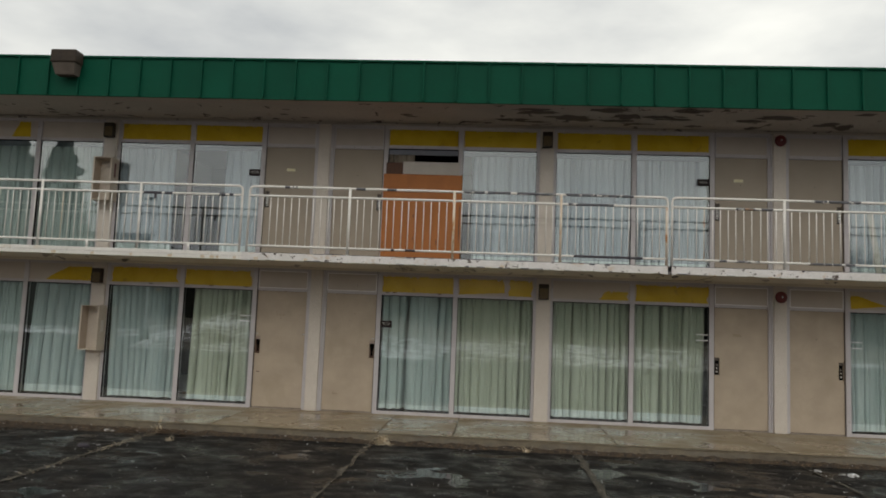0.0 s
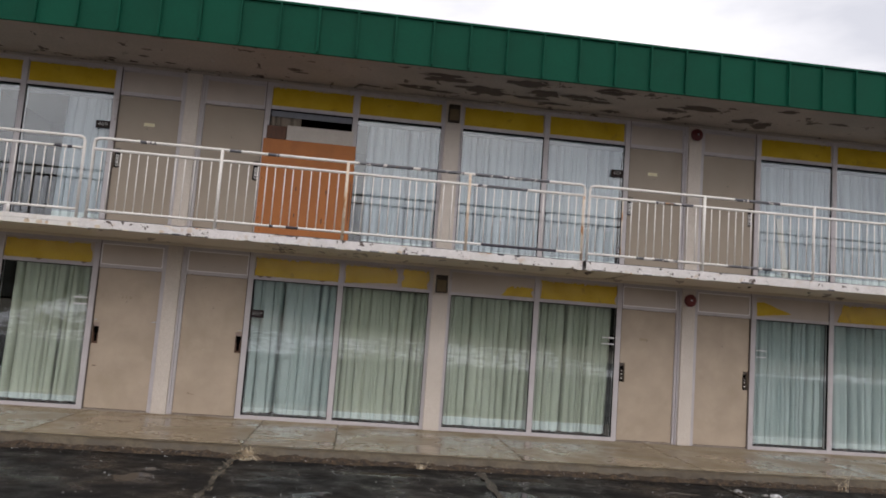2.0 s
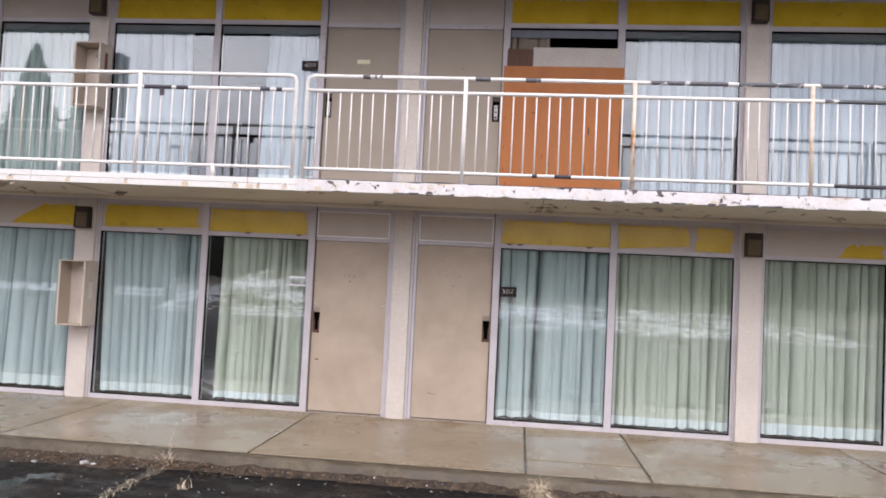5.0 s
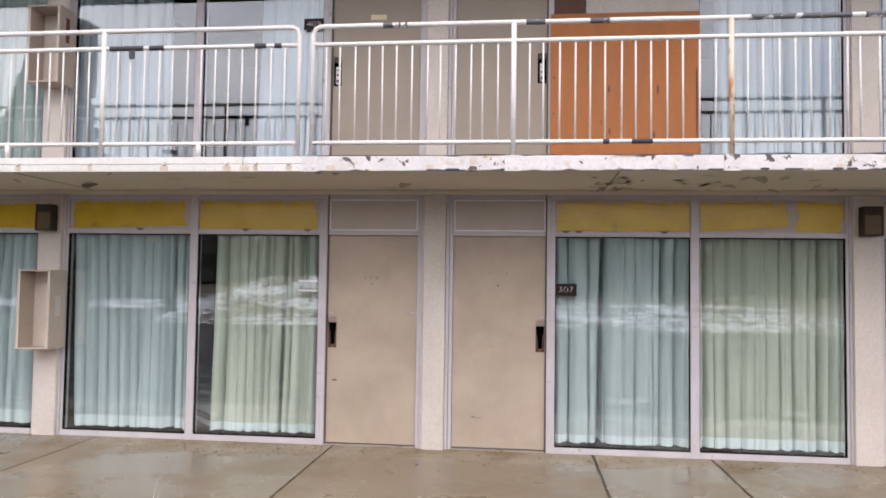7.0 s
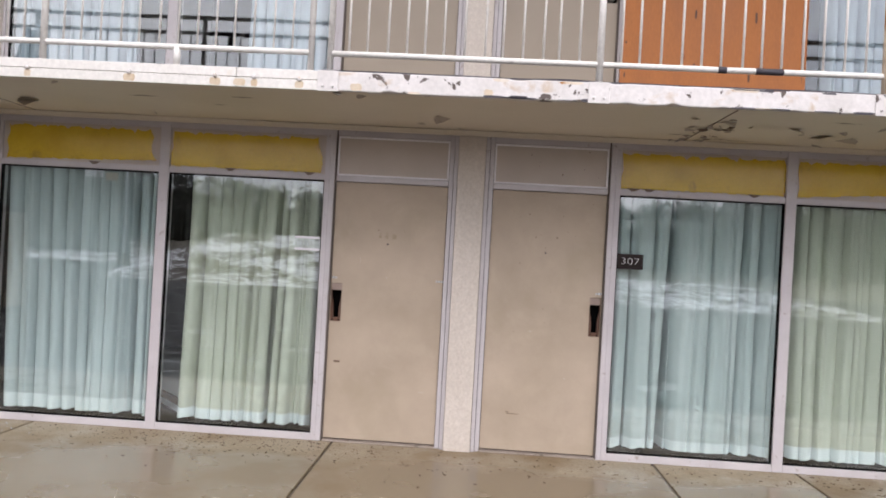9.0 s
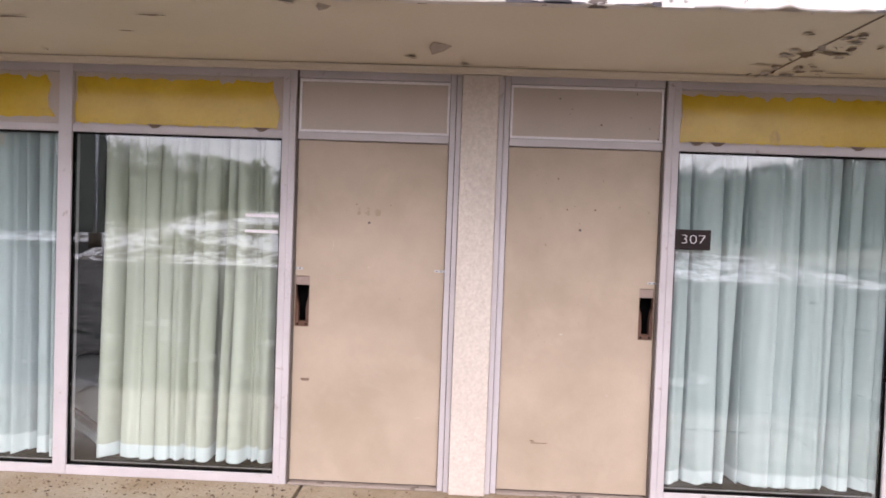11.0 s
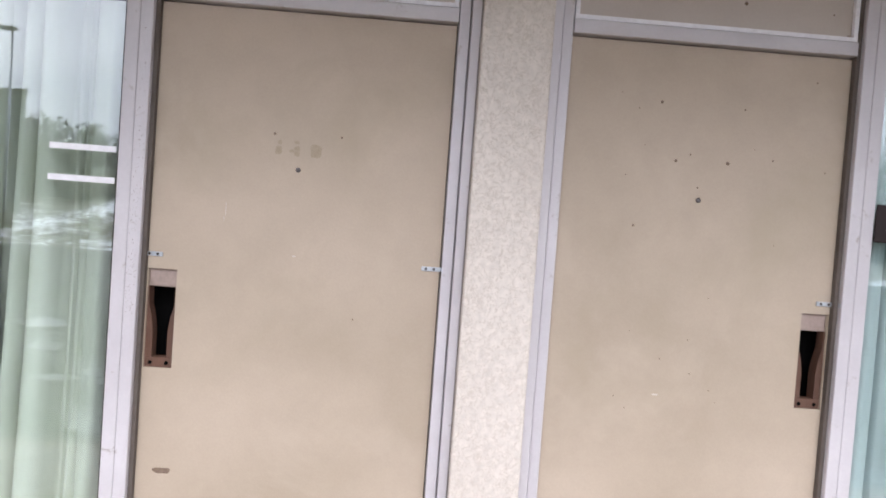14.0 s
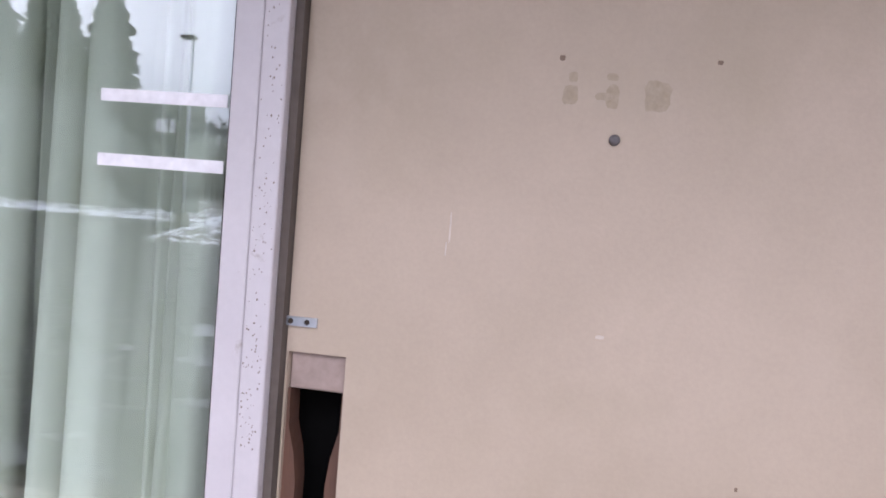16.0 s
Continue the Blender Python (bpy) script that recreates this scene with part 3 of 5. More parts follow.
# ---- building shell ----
# room surfaces carry the indoor darkness in their near-black colour
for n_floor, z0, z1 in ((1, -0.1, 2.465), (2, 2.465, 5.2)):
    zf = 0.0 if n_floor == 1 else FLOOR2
    solid(f"floor_{n_floor}", boxed(X_LEFT, X_RIGHT, 0.12, 4.6, zf - 0.1, zf + 0.004), M_CARPET, "worn carpet inside the rooms, coloured near-black for room shade", "floor", "structure")
    solid(f"wall_back_{n_floor}", boxed(X_LEFT, X_RIGHT, 4.6, 4.8, zf + 0.004, z1 - 0.1), M_DARK, "plain back wall of the rooms, coloured near-black for room shade", "wall", "structure")
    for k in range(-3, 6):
        solid("wall_partition", boxed(k * BAY - 0.06, k * BAY + 0.06, 0.10, 4.6, zf + 0.006, z1 - 0.1), M_DARK, "plain wall between two rooms, coloured near-black for room shade", "wall", "structure")
solid("ceiling_1", boxed(X_LEFT, X_RIGHT, 0.10, 4.8, 2.37, 2.47), M_DARK, "plain room ceiling, coloured near-black for room shade", "ceiling", "structure")
solid("ceiling_2", boxed(X_LEFT, X_RIGHT, 0.10, 4.8, 5.10, 5.2), M_DARK, "plain room ceiling, coloured near-black for room shade", "ceiling", "structure")


# ---- pilasters ----
def pilaster(x, half):
    for z0, z1 in ((0.0, 2.425), (FLOOR2, 5.03)):
        bm = boxed(x - half, x + half, -0.05, 0.12, z0, z1, bevel=0.006)
        solid("pilaster", bm, M_STUCCO, "light beige textured stucco pilaster between room fronts", "pilaster", "structure", "pilasters", (x, 0, z0))


for k in range(-3, 6):
    pilaster(k * BAY, 0.105 if k % 2 == 0 else 0.12)


# ---- doors ----
def door(number, x, side, zf, paint, hole, lock_kind, label):
    """A room door beside the pilaster at x; side 1: to its right. Its lock opening is on the far side from the pilaster."""
    top, t_top = zf + 2.035, zf + 2.385 if zf < 1 else 4.985
    d = thing(f"door_{number}", (x + side * 0.6, 0.03, zf), label, "door", "room doors", "structure")
    X = lambda u: x + side * u

    def b(bm, u0, u1, y0, y1, z0, z1, bev=0.0):
        return box(bm, min(X(u0), X(u1)), max(X(u0), X(u1)), y0, y1, z0, z1, bev)

    h0, h1, hz0, hz1 = 0.965, 1.05, hole[0], hole[1]
    bm = bmesh.new()
    y0, y1 = 0.035, 0.078
    us, zs = [0.176, h0, h1, 1.053], [zf + 0.022, hz0, hz1, top - 0.004]
    for i in range(3):
        for j in range(3):
            if (i, j) != (1, 1):
                b(bm, us[i], us[i + 1], y0, y1, zs[j], zs[j + 1])
    bmesh.ops.remove_doubles(bm, verts=bm.verts, dist=0.0005)
    bm.verts.index_update()
    seen = {}
    for f in bm.faces:
        seen.setdefault(tuple(sorted(v.index for v in f.verts)), []).append(f)
    bmesh.ops.delete(bm, geom=[f for fs in seen.values() if len(fs) > 1 for f in fs], context="FACES_ONLY")
    leaf = part("leaf", bm, paint, d)
    # lock opening: raw wooden cheeks, and a black plate painting the darkness behind
    pocket = part("lock_opening", boxed(min(X(h0), X(h1)) - 0.02, max(X(h0), X(h1)) + 0.02, 0.13, 0.14, hz0 - 0.01, hz1 + 0.01), M_BLACK, d, "black plate painting the dark inside the hole where the lock was removed")
    if lock_kind == "empty":
        bm = bmesh.new()
        b(bm, h0 + 0.001, h1 - 0.001, 0.046, 0.076, hz1 - 0.055, hz1 - 0.001, 0.003)
        part("filler_block", bm, M_FILLER, d, "painted block closing the top of the lock hole")
        for u0, u1, s in ((h0, h0 + 0.02, 1), (h1 - 0.02, h1, -1)):
            bm = bmesh.new()
            zc = [hz0 + 0.03, hz0 + 0.11, hz0 + 0.15, hz0 + 0.19, hz1 - 0.055]
            wd = [1.0, 1.0, 0.75, 0.25, 0.2]
            edge = u0 if s == 1 else u1
            prof = [(edge, zc[0])] + [(edge + s * 0.02 * w, z) for w, z in zip(wd, zc)] + [(edge, zc[-1])]
            vs = [[bm.verts.new((X(u), y, z)) for u, z in prof] for y in (0.044, 0.085)]
            bm.faces.new(vs[0])
            bm.faces.new(vs[1][::-1])
            for i in range(len(prof)):
                j = (i + 1) % len(prof)
                bm.faces.new((vs[0][i], vs[0][j], vs[1][j], vs[1][i]))
            part("cheek", bm, M_WOOD, d, "raw brown wood beside the lock hole")
        bm = bmesh.new()
        b(bm, h0, h1, 0.042, 0.085, hz0, hz0 + 0.03, 0.003)
        foot = part("foot_block", bm, M_WOOD, d, "raw brown wood under the lock hole")
        for u in (h0 + 0.018, h1 - 0.018):
            part("screw_hole", disc(bmesh.new(), (X(u), 0.0415, hz0 + 0.014), 0.006, 0.002, 10), M_BLACK, d)
    else:
        bm = bmesh.new()
        b(bm, h0 + 0.022, h1 - 0.022, 0.050, 0.09, hz0 + 0.028, hz1 - 0.095, 0.004)
        case = part("lock_case", bm, M_LOCK if zf > 1 else M_BRONZE, d, "pale worn steel lock plate" if zf > 1 else "dark lock case")
        bm = bmesh.new()
        b(bm, h0 + 0.006, h1 - 0.006, 0.05, 0.09, hz1 - 0.05, hz1 - 0.002, 0.003)
        part("filler_block", bm, M_STOP, d)
        for z, r in ((hz0 + 0.055, 0.014), (hz0 + 0.115, 0.011), (hz0 + 0.165, 0.008)):
            part("lock_cylinder", disc(bmesh.new(), (X((h0 + h1) / 2), 0.0495, z), r, 0.003, 12, 0.002), M_BARE if zf > 1 else M_LOCK, case)
    # frame
    jamb = bmesh.new()
    b(jamb, 0.107, 0.136, -0.012, 0.10, zf, t_top + 0.06, 0.003)
    b(jamb, 0.139, 0.172, 0.008, 0.10, zf, t_top + 0.06, 0.003)
    part("jamb", jamb, M_FRAME, d, "stepped grey aluminium jamb")
    head = bmesh.new()
    b(head, 0.174, 1.053, 0.006, 0.10, top, zf + 2.078, 0.003)
    part("head_rail", head, M_FRAME, d)
    th = bmesh.new()
    b(th, 0.174, 1.053, -0.006, 0.10, zf, zf + 0.012, 0.003)
    part("threshold", th, M_SILL, d, "worn brown threshold strip")
    tp = bmesh.new()
    b(tp, 0.174, 1.053, 0.030, 0.07, zf + 2.078, t_top + 0.004)
    part("transom_panel", tp, M_BEIGE, d)
    bead = bmesh.new()
    z0, z1 = zf + 2.080, t_top
    for u0, u1, a, c in ((0.176, 1.051, z0, z0 + 0.013), (0.176, 1.051, z1 - 0.013, z1), (0.176, 0.189, z0 + 0.0132, z1 - 0.0132), (1.038, 1.051, z0 + 0.0132, z1 - 0.0132)):
        b(bead, u0, u1, 0.013, 0.0296, a, c)
    part("bead", bead, M_TAPE if zf < 1 else M_FRAME, d, "thin white bead round the transom panel" if zf < 1 else "")
    tr = bmesh.new()
    b(tr, 0.174, 1.053, 0.004, 0.10, t_top + 0.005, t_top + 0.06, 0.003)
    part("top_rail", tr, M_FRAME, d)
    part("peephole", disc(bmesh.new(), (X(0.624 if side < 0 else 0.606), 0.035, zf + 1.561), 0.0075, 0.003, 14, 0.002), M_PEEP, d, "small steel peephole")
    return d


TAN = "closed tan painted room door with its lock removed"
GREY = "closed grey-tan painted upper room door with an old lock"
d1 = door(1, 0, -1, 0, M_DOOR, (0.935, 1.235), "empty", TAN)
d2 = door(2, 0, 1, 0, M_DOOR, (0.935, 1.235), "empty", TAN)
d3 = door(3, 2 * BAY, -1, 0, M_DOOR, (0.905, 1.195), "old", "closed tan painted room door with an old lock")
door(4, 2 * BAY, 1, 0, M_DOOR, (0.905, 1.195), "old", "closed tan painted room door with an old lock")
u1 = door(5, 0, -1, FLOOR2, M_UDOOR, (3.515, 3.81), "old", GREY)
door(6, 0, 1, FLOOR2, M_UDOOR, (3.515, 3.81), "old", GREY)
u3 = door(7, 2 * BAY, -1, FLOOR2, M_UDOOR, (3.515, 3.81), "old", GREY)
door(8, 2 * BAY, 1, FLOOR2, M_UDOOR, (3.515, 3.81), "old", GREY)
for n_door, (x, zf) in enumerate(((-2 * BAY, 0), (-2 * BAY, FLOOR2), (4 * BAY, 0), (4 * BAY, FLOOR2))):
    door(9 + 2 * n_door, x, -1, zf, M_DOOR, (zf + 0.93, zf + 1.23), "old", "closed tan painted room door with an old lock")
    door(10 + 2 * n_door, x, 1, zf, M_DOOR, (zf + 0.93, zf + 1.23), "old", "closed tan painted room door with an old lock")

# steel strips that screw the doors shut
for xa, xb, z in ((-1.074, -1.010, 1.279), (-0.232, -0.168, 1.291), (1.006, 1.070, 1.268)):
    left = xa < -0.5
    bm = boxed(xa, xb, 0.030, 0.0345, z - 0.0065, z + 0.0065)
    xj = xa if left else xb - 0.004
    box(bm, xj, xj + 0.004, 0.001, 0.0299, z - 0.0065, z + 0.0065)
    br = part("bracket", bm, M_STEEL, d1 if xa < 0 else d2, "small galvanised steel corner bracket")
    for dx in (0.026, 0.050):
        part("screw", disc(bmesh.new(), ((xa + dx) if left else (xb - dx), 0.030, z), 0.004, 0.0015, 8), M_BRONZE, br)
# glue marks of the old numbers
for x0, x1, z0, z1 in ((-0.697, -0.675, 1.603, 1.630), (-0.690, -0.678, 1.634, 1.648), (-0.654, -0.630, 1.612, 1.622), (-0.640, -0.622, 1.600, 1.634), (-0.641, -0.625, 1.638, 1.648), (-0.592, -0.556, 1.600, 1.642)):
    bm = sheet_outline(bmesh.new(), blot(x0, x1, z0, z1, int(-x0 * 1000)), 0.0348 - 0.0003 * (int(-x0 * 1000) % 4), 0.0002)
    part("glue_mark", bm, M_RESIDUE, d1, "faded glue mark of a removed number")
for x, z, w, h, seed in ((-0.976, 0.622, 0.056, 0.018, 1), (0.415, 0.303, 0.10, 0.006, 2), (0.375, 0.315, 0.03, 0.008, 3), (-0.70, 1.665, 0.008, 0.008, 4), (-0.50, 1.668, 0.007, 0.006, 6), (-0.43, 1.12, 0.004, 0.006, 8)):
    bm = sheet_outline(bmesh.new(), blot(x - w / 2, x + w / 2, z - h / 2, z + h / 2, seed), 0.0345, 0.0004)
    part("scuff", bm, M_SCUFF, d1 if x < 0 else d2, "dark scuff in the paint")
for x, z, w, h in ((-0.832, 1.43, 0.0022, 0.045), (-0.836, 1.40, 0.002, 0.02), (-0.62, 1.30, 0.012, 0.005), (-0.30, 0.42, 0.05, 0.003), (0.52, 0.95, 0.02, 0.006), (0.80, 0.60, 0.015, 0.004)):
    part("scratch", sheet_outline(bmesh.new(), blot(x - w / 2, x + w / 2, z - h / 2, z + h / 2, int(z * 100)), 0.0347, 0.0003), M_SCRATCH, d1 if x < 0 else d2, "pale scratch in the paint")
# rain-spattered dirt on the jamb beside door 1
bm = bmesh.new()
rnd = random.Random(77)
for _ in range(170):
    x, z, r = -1.087 + rnd.gauss(0, 0.008), 1.1 + abs(rnd.gauss(0, 0.42)), rnd.uniform(0.0005, 0.0013)
    if -1.1 < x < -1.07 and z < 2.3:
        bm.faces.new([bm.verts.new((x + r * math.cos(a), -0.0044, z + r * 1.4 * math.sin(a))) for a in (2 * math.pi * j / 6 for j in range(6))])
part("dirt_specks", bm, M_SCUFF, d1, "dark specks of dirt on the jamb")
# small holes in door 2 and the panel above it
rnd = random.Random(21)
spots = [(0.469, 1.854, 5), (0.526, 1.678, 5), (0.689, 1.681, 6), (0.60, 1.60, 3), (0.57, 1.70, 3), (0.73, 1.85, 3), (0.83, 1.70, 3), (0.41, 1.47, 4), (0.40, 1.83, 2), (0.77, 1.73, 2), (0.95, 1.95, 3)]
spots += [(rnd.uniform(0.25, 1.0), rnd.uniform(0.9, 1.95), rnd.uniform(1.2, 2.4)) for _ in range(14)]
for x, z, r in spots:
    part("nail_hole", disc(bmesh.new(), (x, 0.0348, z), r * 0.001, 0.0004, 8), M_SCUFF, d2)
for x, z, r in ((0.46, 2.316, 5), (0.703, 2.172, 6), (0.902, 2.355, 5), (1.03, 2.097, 5), (0.53, 2.26, 3), (0.52, 2.23, 3), (0.87, 2.22, 3), (0.91, 2.28, 2), (0.98, 2.16, 3)):
    part("nail_hole", disc(bmesh.new(), (x, 0.0298, z), r * 0.001, 0.0004, 8), M_SCUFF, d2)
for d, x, z in ((u1, -0.60, 4.20), (u3, 7.20, 4.21)):
    part("sticker", boxed(x - 0.078, x + 0.078, 0.0335, 0.0347, z - 0.026, z + 0.026), M_STICKER, d, "cream paper sticker")
part("sticker", boxed(7.11, 7.24, 0.0335, 0.0347, 1.555, 1.595), M_RESIDUE, d3, "torn remains of a sticker")


# ---- windows ----
def window(number, x, side, zf, label, mull=2.388, broken=False):
    """A pair of fixed panes beside a door, with painted panels above; x: the door's pilaster."""
    top = zf + 2.035 if zf < 1 else 4.63
    pb, pt = (2.083, 2.385) if zf < 1 else (4.685, 4.985)
    w = thing(f"window_{number}", (x + side * 2.43, 0, zf), label, "window", "room windows", "structure")
    X = lambda u: x + side * u

    def b(bm, u0, u1, y0, y1, z0, z1, bev=0.0):
        return box(bm, min(X(u0), X(u1)), max(X(u0), X(u1)), y0, y1, z0, z1, bev)

    f = bmesh.new()
    b(f, 1.067, 1.104, -0.004, 0.10, zf, pt + 0.06, 0.003)
    b(f, 1.1043, 1.145, -0.004, 0.10, zf, pt + 0.06, 0.003)
    part("jamb", f, M_FRAME, w, "pale lilac-grey aluminium jamb")
    # stop strip whose dark colour also paints the shadow at the door edge
    f = bmesh.new()
    b(f, 1.0545, 1.0665, 0.016, 0.10, zf, pt + 0.06)
    part("door_stop", f, M_STOP, w, "brown strip beside the door, darkened as its shadow")
    f = bmesh.new()
    b(f, mull, mull + 0.080, -0.004, 0.10, zf, pt + 0.06, 0.004)
    part("mullion", f, M_FRAME, w)
    f = bmesh.new()
    b(f, 3.762, 3.787, 0.006, 0.10, zf, pt + 0.06, 0.003)
    b(f, 3.789, 3.81, -0.008, 0.10, zf, pt + 0.06, 0.003)
    part("jamb", f, M_FRAME, w)
    for u0, u1 in ((1.1455, mull - 0.0005), (mull + 0.0805, 3.7615)):
        for z0, z1, y, name in ((zf, zf + 0.055, -0.002, "sill"), (top, pb - 0.002, 0.004, "head_rail"), (pt + 0.002, pt + 0.06, 0.002, "top_rail")):
            f = bmesh.new()
            b(f, u0, u1, y, 0.10, z0, z1, 0.003)
            part(name, f, M_FRAME, w)
        f = bmesh.new()
        b(f, u0, u1, 0.028, 0.07, pb - 0.001, pt + 0.001)
        part("transom_panel", f, M_BEIGE, w, "beige painted panel")
        for ga, gb, gz0, gz1 in ((u0, u1, zf + 0.0555, zf + 0.066), (u0, u1, top - 0.011, top - 0.0005), (u0, u0 + 0.007, zf + 0.0665, top - 0.0115), (u1 - 0.007, u1, zf + 0.0665, top - 0.0115)):
            f = bmesh.new()
            b(f, ga, gb, 0.012, 0.05, gz0, gz1)
            part("gasket", f, M_BLACK, w)
        # added strip imitates the dark reflection at the top of the upper glass
        if zf > 1:
            f = bmesh.new()
            b(f, u0, u1, 0.052, 0.064, top - 0.10, top)
            part("valance", f, M_SHADE, w, "grey strip standing in for the dark reflection at the glass head")
        if broken and u0 < 2:
            continue
        f = bmesh.new()
        b(f, u0 + 0.005, u1 - 0.005, 0.022, 0.027, zf + 0.058, top - 0.004)
        pane = part("pane", f, M_GLASS, w)
        pane.visible_shadow = False
    return w


wins = {}
number = 1
for zf in (0, FLOOR2):
    for x in (-2 * BAY, 0, 2 * BAY, 4 * BAY):
        for side in (-1, 1):
            if X_LEFT - 0.1 <= x + side * BAY <= X_RIGHT + 0.1:
                lab = "pair of fixed panes with curtains and yellow panels above" if zf < 1 else "pair of upper fixed panes reflecting pale sky, yellow panels above"
                wins[(round(x / BAY), side, zf)] = window(number, x, side, zf, lab, 2.50 if (x < -1 and side > 0) else 2.388, x == 0 and side == 1 and zf > 1)
                number += 1

# yellow paint left on the panels
films = [(wins[(-2, 1, 0)], -4.96, -4.10, 2.090, 2.350, 0.42, 0.02, 0.0), (wins[(0, -1, 0)], -3.735, -2.505, 2.090, 2.372, 0.01, 0.06, 0.03), (wins[(0, -1, 0)], -2.382, -1.185, 2.090, 2.372, 0.01, 0.03, 0.0),
         (wins[(0, 1, 0)], 1.152, 2.380, 2.090, 2.372, 0.0, 0.01, 0.0), (wins[(0, 1, 0)], 2.480, 3.275, 2.090, 2.370, 0.01, 0.05, 0.05), (wins[(0, 1, 0)], 3.345, 3.735, 2.090, 2.374, 0.02, 0.0, 0.0),
         (wins[(2, -1, 0)], 4.875, 5.372, 2.090, 2.250, 0.14, 0.02, 0.0), (wins[(2, -1, 0)], 5.49, 6.70, 2.090, 2.378, 0.0, 0.0, 0.0), (wins[(2, 1, 0)], 9.03, 9.62, 2.090, 2.32, 0.0, 0.5, 0.06), (wins[(2, 1, 0)], 10.40, 11.55, 2.090, 2.378, 0.1, 0.0, 0.0),
         (wins[(-2, 1, FLOOR2)], -5.86, -5.50, 4.690, 4.975, 0.14, 0.02, 0.0)]
for k, a, b in ((0, -3.745, -2.48), (0, -2.375, -1.155), (0, 1.155, 2.375), (0, 2.485, 3.745), (2, 4.115, 5.375), (2, 5.485, 6.70), (2, 9.02, 10.23), (2, 10.34, 11.6)):
    films.append((wins[(k, -1 if (a < 0 or 3.9 < a < 7) else 1, FLOOR2)], a, b, 4.692, 4.980, 0.0, 0.0, 0.0))
for i, (w, x0, x1, z0, z1, left, right, rise) in enumerate(films):
    part("yellow_paint", sheet_outline(bmesh.new(), ragged(x0, x1, z0, z1, i, 0.019 if z0 < 4 else 0.004, left, right, rise), 0.0275, 0.0012), M_YELLOW, w, "yellow paint with worn ragged edges")
# old paint flakes at the lower edge of the panels
rnd = random.Random(3)
for w, x in ((wins[(0, -1, 0)], -1.27), (wins[(0, -1, 0)], -1.9), (wins[(0, 1, 0)], 1.24), (wins[(0, 1, 0)], 1.36), (wins[(0, 1, 0)], 2.15), (wins[(0, -1, 0)], -3.0)):
    part("paint_flake", sheet_outline(bmesh.new(), [(x - 0.045, 2.092), (x + 0.05, 2.09), (x + 0.02, 2.07), (x - 0.01, 2.066)], 0.003, 0.001), M_SCUFF, w, "dark flake of old paint")

# tape strips
for w, x0, x1, zs in ((wins[(0, -1, 0)], -1.355, -1.160, (1.580, 1.487)), (wins[(2, -1, 0)], 6.50, 6.70, (1.566, 1.471)), (wins[(2, 1, 0)], 9.03, 9.20, (1.541, 1.439))):
    for z in zs:
        part("tape", boxed(x0, x1, 0.0203, 0.0216, z - 0.009, z + 0.009), M_TAPE, w, "strip of white tape on the glass")

part("paper_scrap", boxed(-2.91, -2.81, 0.0275, 0.0285, 1.945, 2.01), M_BOARD, wins[(0, -1, 0)], "scrap of pale paper behind the glass")

# boarded upper window
board = solid("plywood_board", boxed(1.085, 2.47, -0.030, -0.010, FLOOR2 + 0.004, 4.165, bevel=0.002), M_ORANGE, "orange painted plywood sheet covering a broken upper window", "board", "", "", (1.78, -0.02, FLOOR2 + 0.004))
for i, (x, z, w, h) in enumerate(((1.635, 3.43, 0.018, 0.07), (1.64, 3.03, 0.018, 0.06), (2.085, 3.42, 0.02, 0.09), (2.05, 2.98, 0.018, 0.10), (1.45, 3.62, 0.05, 0.015), (1.12, 3.55, 0.012, 0.03), (1.12, 3.2, 0.015, 0.02), (2.44, 3.3, 0.02, 0.7), (1.12, 2.95, 0.012, 0.04))):
    part("knot", sheet_outline(bmesh.new(), blot(x - w / 2, x + w / 2, z - h / 2, z + h / 2, 40 + i), -0.0302, 0.0006), M_WOOD, board, "dark split in the plywood")
solid("pale_board", boxed(1.42, 2.42, -0.012, 0.002, 4.170, 4.395, bevel=0.002), M_BOARD, "pale grey board above the orange plywood", "board", "", "", (1.92, 0, 4.17))
solid("wood_block", boxed(1.12, 1.415, -0.016, 0.002, 4.170, 4.372, bevel=0.003), M_WOOD, "short dark brown piece of wood", "board", "", "", (1.27, 0, 4.17))


